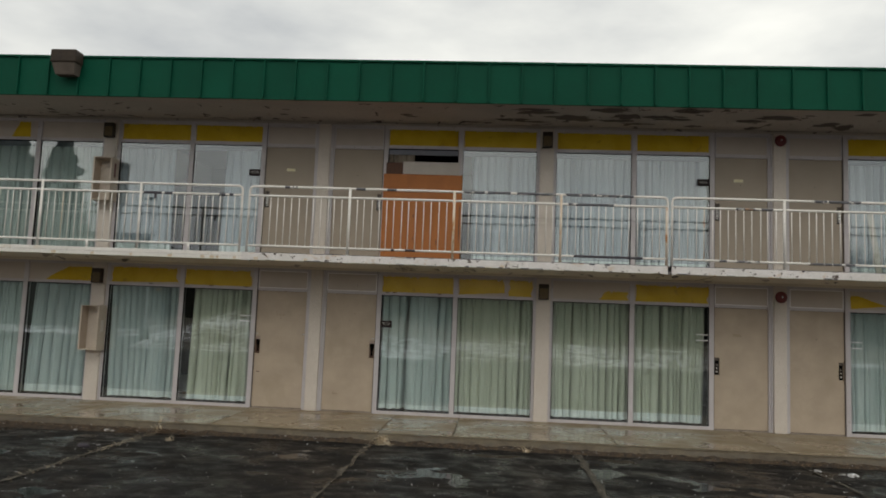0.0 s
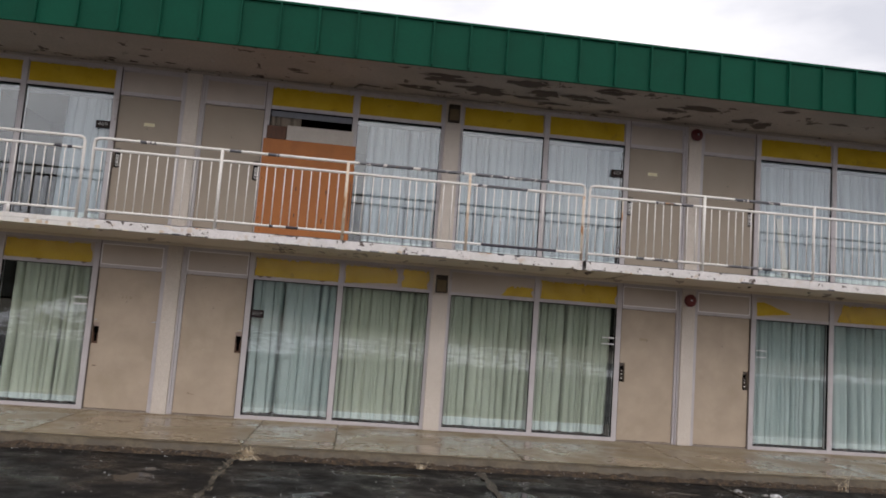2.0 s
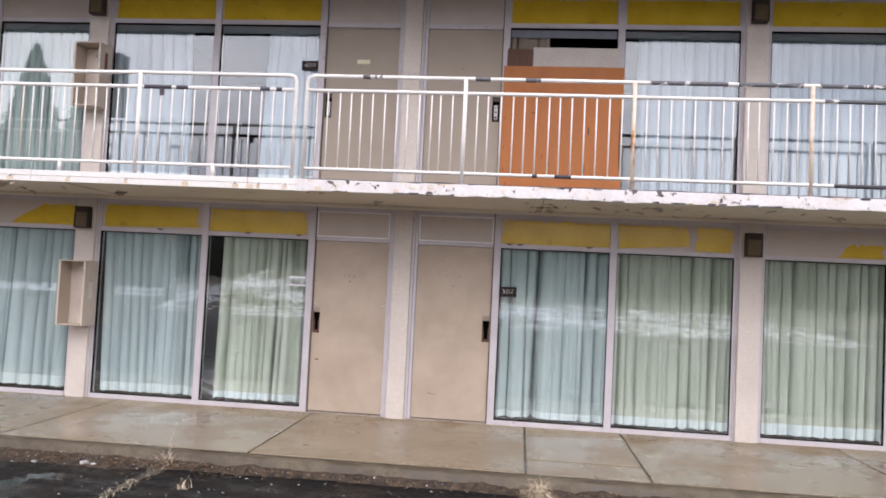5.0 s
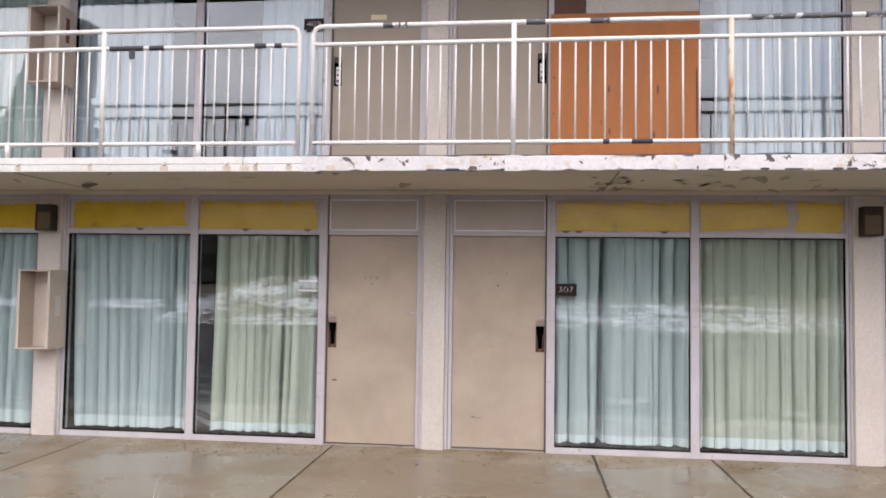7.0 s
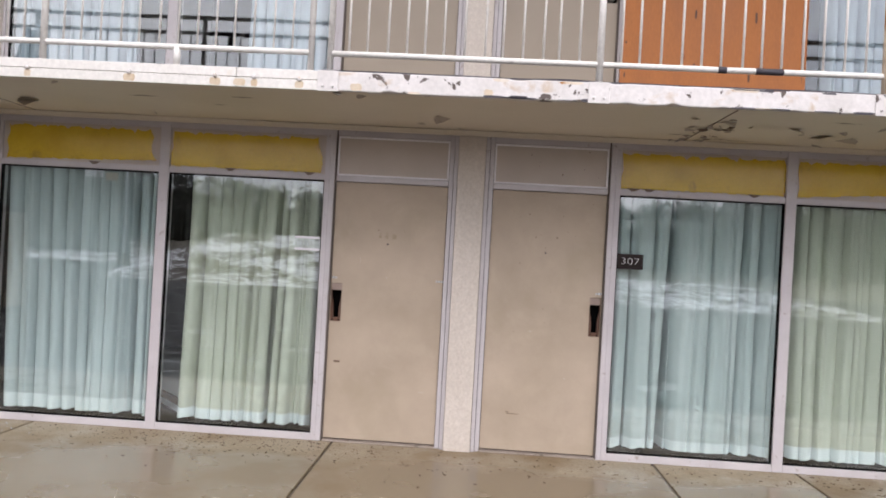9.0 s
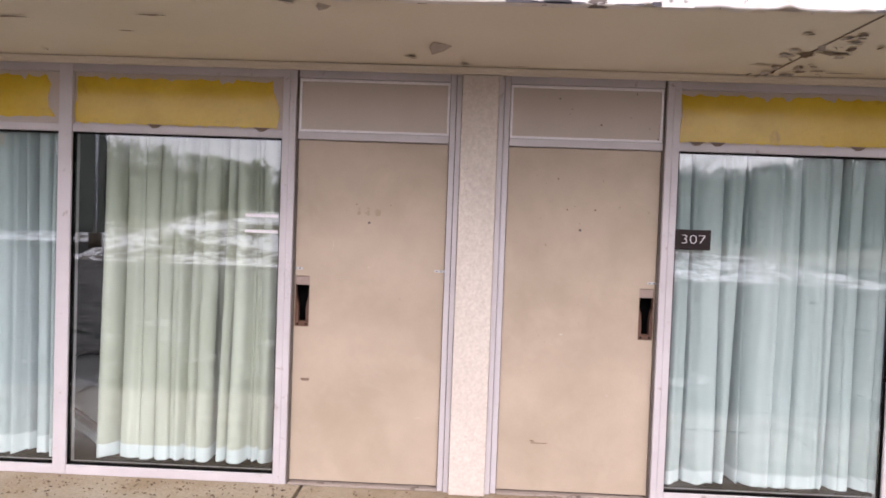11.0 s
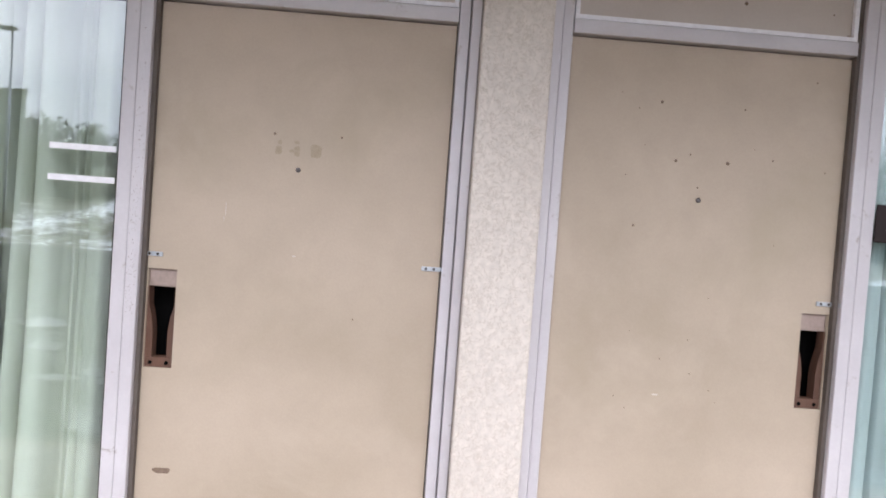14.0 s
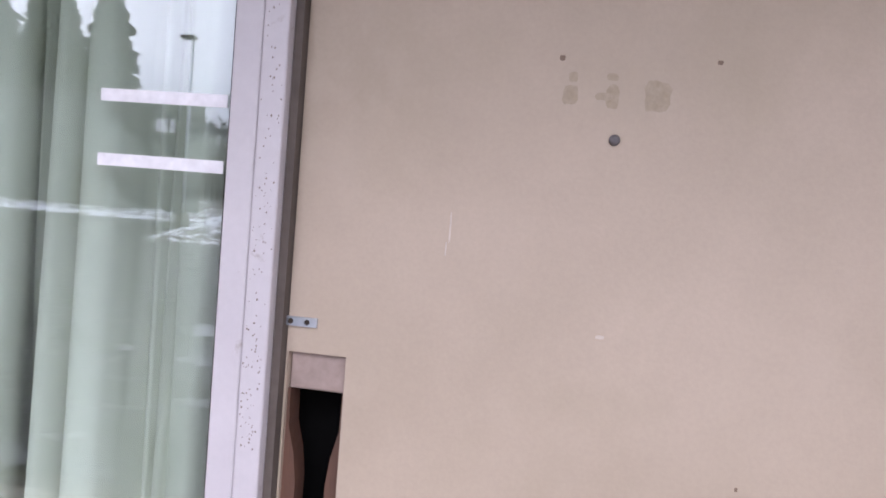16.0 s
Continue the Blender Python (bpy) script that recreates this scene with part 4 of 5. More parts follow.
# ---- curtains ----
def curtain(t0, t1, b0, b1, z0, z1, y, cloth, seed, hem=True, folds=0.122, slits=()):
    """A pleated curtain from t0..t1 at its head to b0..b1 at its foot; slits: deep creases as foot, lean, width, depth."""
    rnd = random.Random(seed)
    n = max(10, int((b1 - b0) / 0.0075))
    ph = [0.0]
    for i in range(n):
        wide = 1.1 + 1.5 * noise.noise((i * 0.047, seed * 2.7, 4))
        ph.append(ph[-1] + (b1 - b0) / n * 2 * math.pi / (folds * min(2.1, max(0.42, wide))))
    amp = [0.118 * max(0.35, 0.85 + 1.2 * noise.noise((i * 0.037, seed * 3.1, 0))) + 0.004 for i in range(n + 1)]
    turn = lambda a: ((a / (2 * math.pi)) % 1 - 0.5) * 1.3 * noise.noise((math.floor(a / (2 * math.pi)) * 1.73 + 0.37, seed * 1.31, 2.5))
    fold = lambda a: 1.0 - abs(math.sin(a / 2)) ** 0.75 + turn(a) + 0.12 * math.sin(a * 0.37 + seed)
    ripple = [0.011 * math.sin(2.7 * ph[i] + seed) * max(0.0, 0.4 + 1.6 * noise.noise((i * 0.06, seed * 1.7, 8))) for i in range(n + 1)]
    zs = [z0, z0 + 0.05, z0 + 0.11, z0 + 0.4, z0 + 0.9, z0 + 1.4, z1]
    c = thing("curtain", ((b0 + b1) / 2, y, z0), {M_TEAL: "teal pleated curtain drawn behind glass", M_MINT: "pale mint pleated curtain drawn behind glass", M_SAGE: "sage green pleated curtain drawn behind glass", M_OLIVE: "olive green pleated curtain drawn behind glass", M_ICE: "pale blue pleated curtain drawn behind upper glass", M_SLATE: "slate grey pleated curtain behind upper glass", M_TAUPE: "brownish torn curtain remnant behind glass"}[cloth], "curtain", "curtains")

    def crease(x, k):
        return sum(deep * math.exp(-((x - at - lean * k) / w) ** 2) for at, lean, w, deep in slits)

    def strip(levels):
        bm, prev = bmesh.new(), None
        for z in levels:
            k = (z - z0) / (z1 - z0)
            row = []
            for i in range(n + 1):
                q = i / n
                x = (b0 + (b1 - b0) * q) * (1 - k) + (t0 + (t1 - t0) * q) * k
                sway = 0.006 * math.sin(z * 2.1 + i * 0.07 + seed)
                dz = 0.012 * noise.noise((i * 0.14, seed, 1)) if z <= z0 + 0.001 else 0
                row.append(bm.verts.new((x + sway - 0.13 * folds * math.sin(ph[i]), y - 0.055 + amp[i] * (1.1 - 0.3 * k) * fold(ph[i]) + ripple[i] + crease(x, k), z + dz)))
            if prev:
                for i in range(n):
                    bm.faces.new((prev[i], prev[i + 1], row[i + 1], row[i])).smooth = True
            prev = row
        return bm

    if hem:
        part("hem", strip([z0, z0 + 0.05, z0 + 0.105 + 0.03 * math.sin(seed)]), M_HEM, c, "lighter lining showing under the curtain")
        part("cloth", strip([z0 + 0.105 + 0.03 * math.sin(seed)] + zs[3:]), cloth, c)
    else:
        part("cloth", strip(zs), cloth, c)
    return c


g0, g1 = 0.088, 2.10
curtain(-6.70, -5.36, -6.70, -5.36, g0, g1, 0.13, M_TEAL, 1, False)
curtain(-5.17, -4.08, -5.235, -4.10, g0, g1, 0.13, M_MINT, 2, slits=((-4.98, 0.06, 0.014, 0.16), (-4.62, 0.09, 0.018, 0.2), (-4.36, 0.07, 0.012, 0.13)))
curtain(-3.76, -2.44, -3.70, -2.45, g0, g1, 0.13, M_MINT, 3, folds=0.10, slits=((-3.02, 0.03, 0.012, 0.08), (-2.72, -0.02, 0.012, 0.08)))
curtain(-2.24, -1.160, -2.26, -1.195, g0, g1, 0.13, M_SAGE, 4, folds=0.10, slits=((-1.54, 0.05, 0.014, 0.2), (-1.74, 0.05, 0.012, 0.09), (-1.36, 0.02, 0.01, 0.08), (-1.28, 0.02, 0.01, 0.08)))
curtain(1.15, 2.41, 1.16, 2.40, g0, g1, 0.13, M_TEAL, 5, slits=((1.555, 0.03, 0.020, 0.32), (2.12, 0.02, 0.018, 0.2)))
curtain(2.45, 3.79, 2.45, 3.785, g0, g1, 0.13, M_OLIVE, 6, folds=0.105)
curtain(4.09, 5.41, 4.09, 5.405, g0, g1, 0.13, M_OLIVE, 7, folds=0.11)
curtain(5.48, 6.69, 5.48, 6.655, g0, g1, 0.13, M_OLIVE, 8, folds=0.105, slits=((5.95, 0.0, 0.014, 0.16), (6.2, 0.02, 0.012, 0.1)))
curtain(9.02, 10.25, 9.04, 10.24, g0, g1, 0.13, M_TEAL, 9)
curtain(10.33, 11.60, 10.40, 11.60, g0, g1, 0.13, M_TEAL, 10)
v0, v1 = FLOOR2 + 0.10, 4.66
curtain(-6.70, -5.36, -6.70, -5.36, v0, v1, 0.13, M_SLATE, 11, False)
curtain(-5.26, -4.10, -5.26, -4.10, v0, v1, 0.13, M_SLATE, 12, False)
curtain(-3.79, -2.76, -3.79, -2.72, v0, v1, 0.13, M_ICE, 13)
curtain(-1.80, -1.15, -1.88, -1.16, v0, v1, 0.13, M_ICE, 14)
curtain(1.15, 1.60, 1.15, 1.60, v0 + 0.9, v1, 0.13, M_TAUPE, 15, False)
curtain(2.64, 3.76, 2.66, 3.75, v0, v1, 0.13, M_ICE, 16, folds=0.10)
curtain(4.09, 5.41, 4.09, 5.405, v0, v1, 0.13, M_ICE, 17, folds=0.11)
curtain(5.48, 6.71, 5.48, 6.70, v0, v1, 0.13, M_ICE, 18, folds=0.10)
curtain(9.06, 10.25, 9.10, 10.24, v0, v1, 0.13, M_ICE, 19)
curtain(10.33, 11.60, 10.40, 11.60, v0, v1, 0.13, M_ICE, 20)

plank = boxed(-0.05, 0.05, 0.0, 0.02, 0.0, 1.12, bevel=0.002)
bmesh.ops.rotate(plank, verts=plank.verts, cent=(0, 0, 0), matrix=Matrix.Rotation(radians(-8), 3, "Y"))
bmesh.ops.translate(plank, vec=(9.53, 0.052, FLOOR2 + 0.012), verts=plank.verts)
solid("loose_plank", plank, M_BOARD, "pale loose plank leaning behind an upper window", "plank", "", "", (9.5, 0.06, FLOOR2))

# bed seen through the gap in the curtains
bed = thing("bed", (-2.45, 1.5, 0.004), "low unmade bed with a pale rumpled sheet", "bed")
part("base", boxed(-3.3, -1.7, 0.55, 2.5, 0.05, 0.17, bevel=0.01), M_WOOD, bed)
bm = bmesh.new()
rows = []
for j in range(12):
    rows.append([bm.verts.new((-3.32 + 1.65 * i / 13, 0.48 + 2.05 * j / 11, (0.35 if 0 < i < 13 and 0 < j < 11 else 0.075) + 0.04 * noise.noise((i * 0.5, j * 0.6, 8)))) for i in range(14)])
for a, b in zip(rows, rows[1:]):
    for i in range(13):
        bm.faces.new((a[i], a[i + 1], b[i + 1], b[i])).smooth = True
part("sheet", bm, M_SHEET, bed, "rumpled pale sheet")
for x in (-3.2, -1.8):
    for y in (0.65, 2.4):
        part("leg", boxed(x - 0.03, x + 0.03, y - 0.03, y + 0.03, 0.004, 0.05), M_WOOD, bed)

bed.matrix_world = pose(-2.27, 1.52, 0.004, 0, 0, 43)


# ---- number signs ----
def room_sign(x, z, text):
    s = thing("room_sign", (x, 0.03, z), f"dark brown plate reading {text} on the window edge", "sign", "room number signs")
    plate = part("plate", boxed(x - 0.10, x + 0.10, -0.012, -0.0045, z - 0.058, z + 0.058, bevel=0.003), M_SIGN, s)
    cu = bpy.data.curves.new("digits", "FONT")
    cu.offset = -0.0022
    cu.body, cu.size, cu.extrude, cu.align_x, cu.align_y = text, 0.088, 0.001, "CENTER", "CENTER"
    tmp = bpy.data.objects.new("digits", cu)
    scene.collection.objects.link(tmp)
    deps = bpy.context.evaluated_depsgraph_get()
    me = bpy.data.meshes.new_from_object(tmp.evaluated_get(deps))
    bpy.data.objects.remove(tmp)
    me.transform(Matrix.Translation(Vector((x, -0.0135, z)) - BASE[s]) @ pose(0, 0, 0, 90) @ Matrix.Diagonal((1.12, 0.85, 1, 1)))
    me.materials.clear()
    me.materials.append(M_TEXT)
    dg = new("digits", me)
    dg.parent = s
    tagged(dg, f"white number {text}")


room_sign(1.245, 1.530, "307")
room_sign(-1.245, 4.130, "409")
room_sign(6.60, 4.160, "405")


# ---- wall lamps, bells, cabinets ----
def wall_lamp(x, z0):
    l = thing("wall_lamp", (x, -0.05, z0), "unlit bronze box wall lamp on a stucco pilaster", "wall lamp", "wall lamps")
    part("back_plate", boxed(x - 0.075, x + 0.075, -0.062, -0.05, z0 + 0.01, z0 + 0.25, bevel=0.003), M_BRONZE, l)
    bm = boxed(x - 0.085, x + 0.085, -0.17, -0.063, z0 + 0.19, z0 + 0.262, bevel=0.006)
    part("cap", bm, M_BRONZE, l)
    bm = bmesh.new()
    for a, b in ((x - 0.085, x - 0.073), (x + 0.073, x + 0.085)):
        box(bm, a, b, -0.168, -0.063, z0, z0 + 0.1895)
    box(bm, x - 0.0728, x + 0.0728, -0.168, -0.063, z0, z0 + 0.014)
    part("frame", bm, M_BRONZE, l)
    part("diffuser", boxed(x - 0.0725, x + 0.0725, -0.160, -0.066, z0 + 0.015, z0 + 0.189, bevel=0.004), M_AMBER, l, "dull smoked diffuser")


for x in (-BAY, BAY, 3 * BAY):
    wall_lamp(x, 2.05)
    wall_lamp(x, 4.685)


def bell(x, z):
    b = thing("alarm_bell", (x, -0.05, z), "round red fire alarm bell high on a pilaster", "alarm bell", "alarm bells")
    part("back_box", disc(bmesh.new(), (x, -0.05, z), 0.06, 0.03, 18), M_STEEL, b)
    part("gong", disc(bmesh.new(), (x, -0.0805, z), 0.098, 0.022, 28, 0.035), M_RED, b, "glossy dark red gong")
    part("nut", disc(bmesh.new(), (x, -0.137, z), 0.014, 0.010, 10), M_STEEL, b)


bell(2 * BAY, 4.896)
bell(2 * BAY, 2.237)


def cabinet(z0, z1, seal):
    x0, x1, y0, y1, t = -4.075, -3.735, -0.31, -0.052, 0.014
    c = thing("extinguisher_cabinet", ((x0 + x1) / 2, y1, z0), "empty open beige steel extinguisher cabinet on a pilaster", "cabinet", "extinguisher cabinets")
    part("back", boxed(x0 + t, x1 - t, y1 - t, y1, z0 + t, z1 - t), M_CABINSIDE, c)
    part("side", boxed(x0, x0 + t, y0, y1, z0 + t, z1 - t, bevel=0.002), M_CABINET, c)
    right = part("side", boxed(x1 - t, x1, y0, y1, z0 + t, z1 - t, bevel=0.002), M_CABINET, c)
    part("top", boxed(x0, x1, y0, y1, z1 - t, z1, bevel=0.002), M_CABINET, c)
    part("bottom", boxed(x0, x1, y0, y1, z0, z0 + t, bevel=0.002), M_CABINET, c)
    bm = bmesh.new()
    for a, b, e, f in ((x0 + t, x0 + t + 0.012, z0 + t, z1 - t), (x1 - t - 0.012, x1 - t, z0 + t, z1 - t)):
        box(bm, a, b, y0, y0 + 0.004, e, f)
    part("lip", bm, M_CABINSIDE, c)
    part("hook", tube(bmesh.new(), [(x0 + 0.17, y1 - t, z1 - 0.12), (x0 + 0.17, y1 - 0.06, z1 - 0.125), (x0 + 0.17, y1 - 0.065, z1 - 0.10)], 0.006, 6), M_STEEL, c)
    if seal:
        part("label", boxed(x1 + 0.0005, x1 + 0.0018, -0.21, -0.15, z1 - 0.35, z1 - 0.10), M_RED, right, "red and white label")
    else:
        part("label", boxed(x1 + 0.0005, x1 + 0.0018, -0.22, -0.13, z0 + 0.32, z0 + 0.52), M_BOARD, right, "pale rectangle where a label was")


cabinet(0.88, 1.655, False)
cabinet(3.51, 4.285, True)

# ---- balcony ----
BY = -1.30
balcony = thing("balcony", (0, BY, 2.465), "long concrete balcony with a chipped white steel edge", "balcony", "", "structure")
part("deck", boxed(X_LEFT, X_RIGHT, BY + 0.022, 0.10, 2.475, FLOOR2), M_DECK, balcony, "worn painted concrete deck")
bm = bmesh.new()
n = 160
prev = None
for i in range(n + 1):
    x = X_LEFT + (X_RIGHT - X_LEFT) * i / n
    cur = [bm.verts.new((x, y, 2.466 + 0.004 * noise.noise((x * 0.9, y * 2, 2)))) for y in (BY + 0.022, -0.9, -0.45, -0.06, 0.0)]
    if prev:
        for j in range(4):
            bm.faces.new((prev[j], prev[j + 1], cur[j + 1], cur[j])).smooth = True
    prev = cur
part("soffit", bm, M_LSOFFIT, balcony, "beige painted underside with peeling paint")
bm = bmesh.new()
box(bm, X_LEFT, X_RIGHT, -0.055, -0.013, 2.428, 2.462, 0.004)
box(bm, X_LEFT, X_RIGHT, -0.070, -0.056, 2.444, 2.462, 0.003)
part("cornice", bm, M_LSOFFIT, balcony, "beige moulding where the soffit meets the wall")

for x in (-3.45, 1.58, 6.46):
    wide = 0.003 if x == 1.58 else 0.0012
    part("soffit_joint", boxed(x - wide, x + wide, BY + 0.03, -0.075, 2.4600, 2.4640), M_SCUFF, balcony, "dark open joint between soffit panels")
for i, (x, y, w, h) in enumerate(((1.72, -0.62, 0.16, 0.05), (1.45, -0.35, 0.10, 0.035), (1.95, -0.20, 0.20, 0.03), (-2.2, -0.9, 0.18, 0.04), (-1.5, -1.0, 0.14, 0.05), (-1.75, -0.7, 0.09, 0.03), (3.2, -0.8, 0.15, 0.04), (2.3, -1.05, 0.22, 0.03), (0.2, -0.15, 0.10, 0.02))):
    rnd = random.Random(60 + i)
    bm = bmesh.new()
    ring = []
    for j in range(26):
        a = 2 * math.pi * j / 26
        k = rnd.uniform(0.25, 1.15)
        ring.append(bm.verts.new((x + w * 0.6 * math.cos(a) * k, y + h * 0.45 * math.sin(a) * k, 2.4595 - 0.0004 * i)))
    bm.faces.new(ring)
    part("bare_patch", bm, M_SCUFF, balcony, "dark patch where soffit paint has fallen off")
rnd = random.Random(91)
for i in range(34):
    x, y, r = 1.62 + rnd.gauss(0, 0.13), rnd.uniform(-1.0, -0.10), rnd.uniform(0.008, 0.032)
    bm = bmesh.new()
    a0, drop = rnd.uniform(0, 6.28), rnd.uniform(0.002, 0.02)
    ring = [bm.verts.new((x + r * 1.6 * math.cos(a0 + q) * k, y + r * math.sin(a0 + q) * k, 2.4590 - drop * max(0.0, math.cos(q)))) for q, k in ((2 * math.pi * j / 11, rnd.uniform(0.4, 1.1)) for j in range(11))]
    tip = bm.verts.new((x, y, 2.4588))
    for j in range(11):
        bm.faces.new((ring[j], ring[(j + 1) % 11], tip))
    part("curled_flake", bm, M_SCUFF if rnd.random() < 0.5 else M_PALE_PEEL, balcony, "curled flake of soffit paint")
# edge of the older stretch: two strips with bolts
XS = -0.925
for x0, x1 in ((X_LEFT, -6.2), (-6.196, -3.82), (-3.816, -1.445), (-1.441, XS)):
    part("edge_plate", boxed(x0, x1, BY, BY + 0.021, 2.464, 2.523, bevel=0.003), M_OLDEDGE, balcony)
    part("edge_plate", boxed(x0, x1, BY + 0.003, BY + 0.021, 2.527, 2.584, bevel=0.003), M_OLDEDGE, balcony)
for x in (-5.95, -5.3, -4.7, -4.05, -3.4, -2.756, -2.11, -1.572, -1.33, -1.05):
    part("bolt", disc(bmesh.new(), (x, BY + 0.001, 2.526), 0.014, 0.012, 10, 0.006), M_EDGE, balcony, "rusty painted bolt")
# edge of the newer stretch: one channel with a worn lower lip
posts2 = [-0.875, 0.755, 2.42, 4.09, 5.72]
posts3 = [5.79, 7.47, 9.13, 10.79, 12.45, 14.1]
posts1 = [-7.70, -6.02, -4.35, -2.68, -0.995]
bm = bmesh.new()
prev = None
rnd = random.Random(11)
for i in range(int((X_RIGHT - XS) / 0.03)):
    x = XS + 0.004 + 0.03 * i
    chip = max(0.0, noise.noise((x * 7.1, 7, 0)) - 0.15) * 0.028 + rnd.uniform(0, 0.003)
    topc = max(0.0, noise.noise((x * 5.3, 17, 0)) - 0.25) * 0.02
    prof = [(BY + 0.06, 2.583 - topc), (BY + 0.003, 2.584 - topc), (BY, 2.579 - topc), (BY, 2.470 + chip), (BY + 0.004, 2.464 + chip), (BY + 0.05, 2.465 + chip * 0.3)]
    cur = [bm.verts.new((x, y, z)) for y, z in prof]
    if prev:
        for j in range(len(cur) - 1):
            bm.faces.new((prev[j], prev[j + 1], cur[j + 1], cur[j]))
    prev = cur
seal, prev = bmesh.new(), None
for i in range(int((X_RIGHT - XS) / 0.04)):
    x = XS + 0.01 + 0.04 * i
    h = 0.005 + 0.008 * max(0.0, noise.noise((x * 2.7, 3, 3)) + 0.25)
    cur = [seal.verts.new((x, BY + 0.006, 2.580)), seal.verts.new((x, BY + 0.006, 2.586 + h)), seal.verts.new((x, BY + 0.05, 2.586 + h))]
    if prev:
        for j in range(2):
            seal.faces.new((prev[j], prev[j + 1], cur[j + 1], cur[j]))
    prev = cur
part("deck_seal", seal, M_BARE, balcony, "black perished seal along the deck edge")
rnd = random.Random(14)
for i in range(46):
    x = rnd.uniform(XS + 0.1, 9.5)
    low_edge = rnd.random() < 0.75
    w, h = rnd.uniform(0.02, 0.09), rnd.uniform(0.006, 0.022)
    z = 2.468 + h * 0.3 if low_edge else 2.58 - h * 0.3
    part("paint_chip", sheet_outline(bmesh.new(), blot(x - w, x + w, z - h / 2, z + h / 2, 200 + i), BY - 0.0003, 0.0006), M_BARE if rnd.random() < 0.7 else M_RUST, balcony, "dark chip in the white edge paint")
for i, x in enumerate((-5.3, -4.05, -3.4, -2.756, -2.11, -1.572, -1.42, -1.33, -1.05, -0.7, 0.1, 3.2)):
    w = rnd.uniform(0.015, 0.05)
    part("rust_stain", sheet_outline(bmesh.new(), blot(x - w, x + w, 2.47, 2.515, 300 + i), BY - 0.0002, 0.0004), M_RUSTSTAIN, balcony, "orange rust stain")
part("edge_channel", bm, M_EDGE, balcony, "white steel channel with flaking lower lip")
for x in posts2 + posts3:
    pl = part("post_plate", boxed(x - 0.064, x + 0.064, BY - 0.008, BY - 0.0005, 2.460, 2.586, bevel=0.002), M_EDGE, balcony)
    for dx in (-0.03, 0.03):
        part("bolt", disc(bmesh.new(), (x + dx, BY - 0.008, 2.49), 0.009, 0.006, 8, 0.003), M_EDGE, pl)
# torn paint hanging from the edge and the soffits
bm = bmesh.new()
rnd = random.Random(8)
for _ in range(120):
    upper = rnd.random() < 0.6
    x = rnd.uniform(-6, 11)
    y = rnd.uniform(-1.35, -0.05) if upper else rnd.uniform(-1.25, -0.1)
    z = 5.062 if upper else 2.464
    if upper and rnd.random() < 0.45:
        y = rnd.uniform(-0.25, -0.08)
    s, a = rnd.uniform(0.02, 0.075), rnd.uniform(0, 6.3)
    ux, uy = math.cos(a) * s, math.sin(a) * s
    drop = s * rnd.uniform(0.3, 0.9)
    p = [(x - uy, y + ux, z), (x + uy, y - ux, z), (x + uy * 0.8 + ux, y - ux * 0.8 + uy, z - drop * 0.5), (x - uy * 0.7 + ux, y + ux * 0.7 + uy, z - drop * 0.4), (x + ux * 1.5, y + uy * 1.5, z - drop)]
    v = [bm.verts.new(q) for q in p]
    bm.faces.new((v[0], v[1], v[2], v[3]))
    bm.faces.new((v[3], v[2], v[4]))
solid("hanging_paint", bm, M_SOFFIT, "curled flakes of paint hanging from the soffits", "paint flakes", "stuff")


# ---- railings ----
def railing(posts, end_left, end_right, legs, rusty, label):
    r = thing("railing", (posts[0], BY + 0.03, FLOOR2), label, "railing", "balcony railings")
    y, top, mid, low = BY + 0.03, 3.655, 3.507, 2.698
    a, b = posts[0], posts[-1]
    pts = []
    if end_left:
        pts += [(a, y, 2.585), (a, y, top - 0.06), (a + 0.018, y, top - 0.018), (a + 0.06, y, top)]
    else:
        pts += [(a, y, top)]
    for x in np.arange(a + 0.5, b - 0.3, 0.55):
        pts.append((float(x), y, top + 0.004 * noise.noise((float(x), 0, 5))))
    if end_right:
        pts += [(b - 0.06, y, top), (b - 0.018, y, top - 0.018), (b, y, top - 0.06), (b, y, 2.585)]
    else:
        pts += [(b, y, top)]
    part("top_rail", tube(bmesh.new(), pts, 0.020, 10), M_WHITE, r, "chipped white tubular handrail")
    for name, z, rad in (("middle_rail", mid, 0.019), ("bottom_rail", low, 0.018)):
        part(name, tube(bmesh.new(), [(a + (b - a) * i / 12, y, z + 0.003 * noise.noise((i, z, 3))) for i in range(13)], rad, 10), M_WHITE, r)
    for i, x in enumerate(posts):
        if (i == 0 and end_left) or (i == len(posts) - 1 and end_right):
            continue
        part("post", tube(bmesh.new(), [(x, y - 0.004, 2.585), (x, y - 0.004, top)], 0.0215, 10), M_RUST if i in rusty else M_WHITE, r, "rust-streaked post" if i in rusty else "")
    for x in legs:
        part("leg", tube(bmesh.new(), [(x, y, 2.584), (x, y, low)], 0.022, 8), M_WHITE, r)
    bal = finish(tube(bmesh.new(), [(0, 0, low), (0, 0, mid)], 0.0074, 6), "baluster", M_WHITE, (0, 0, 0))
    balr = finish(tube(bmesh.new(), [(0, 0, low), (0, 0, mid)], 0.0074, 6), "baluster", M_RUST, (0, 0, 0))
    rnd = random.Random(int(a * 10))
    for p, q in zip(posts, posts[1:]):
        k = 14
        for i in range(1, k):
            piece("baluster", balr if rnd.random() < 0.02 else bal, r, (p + (q - p) * i / k + rnd.uniform(-0.004, 0.004), y, 0), (0, rnd.uniform(-0.004, 0.004), 0))
    return r


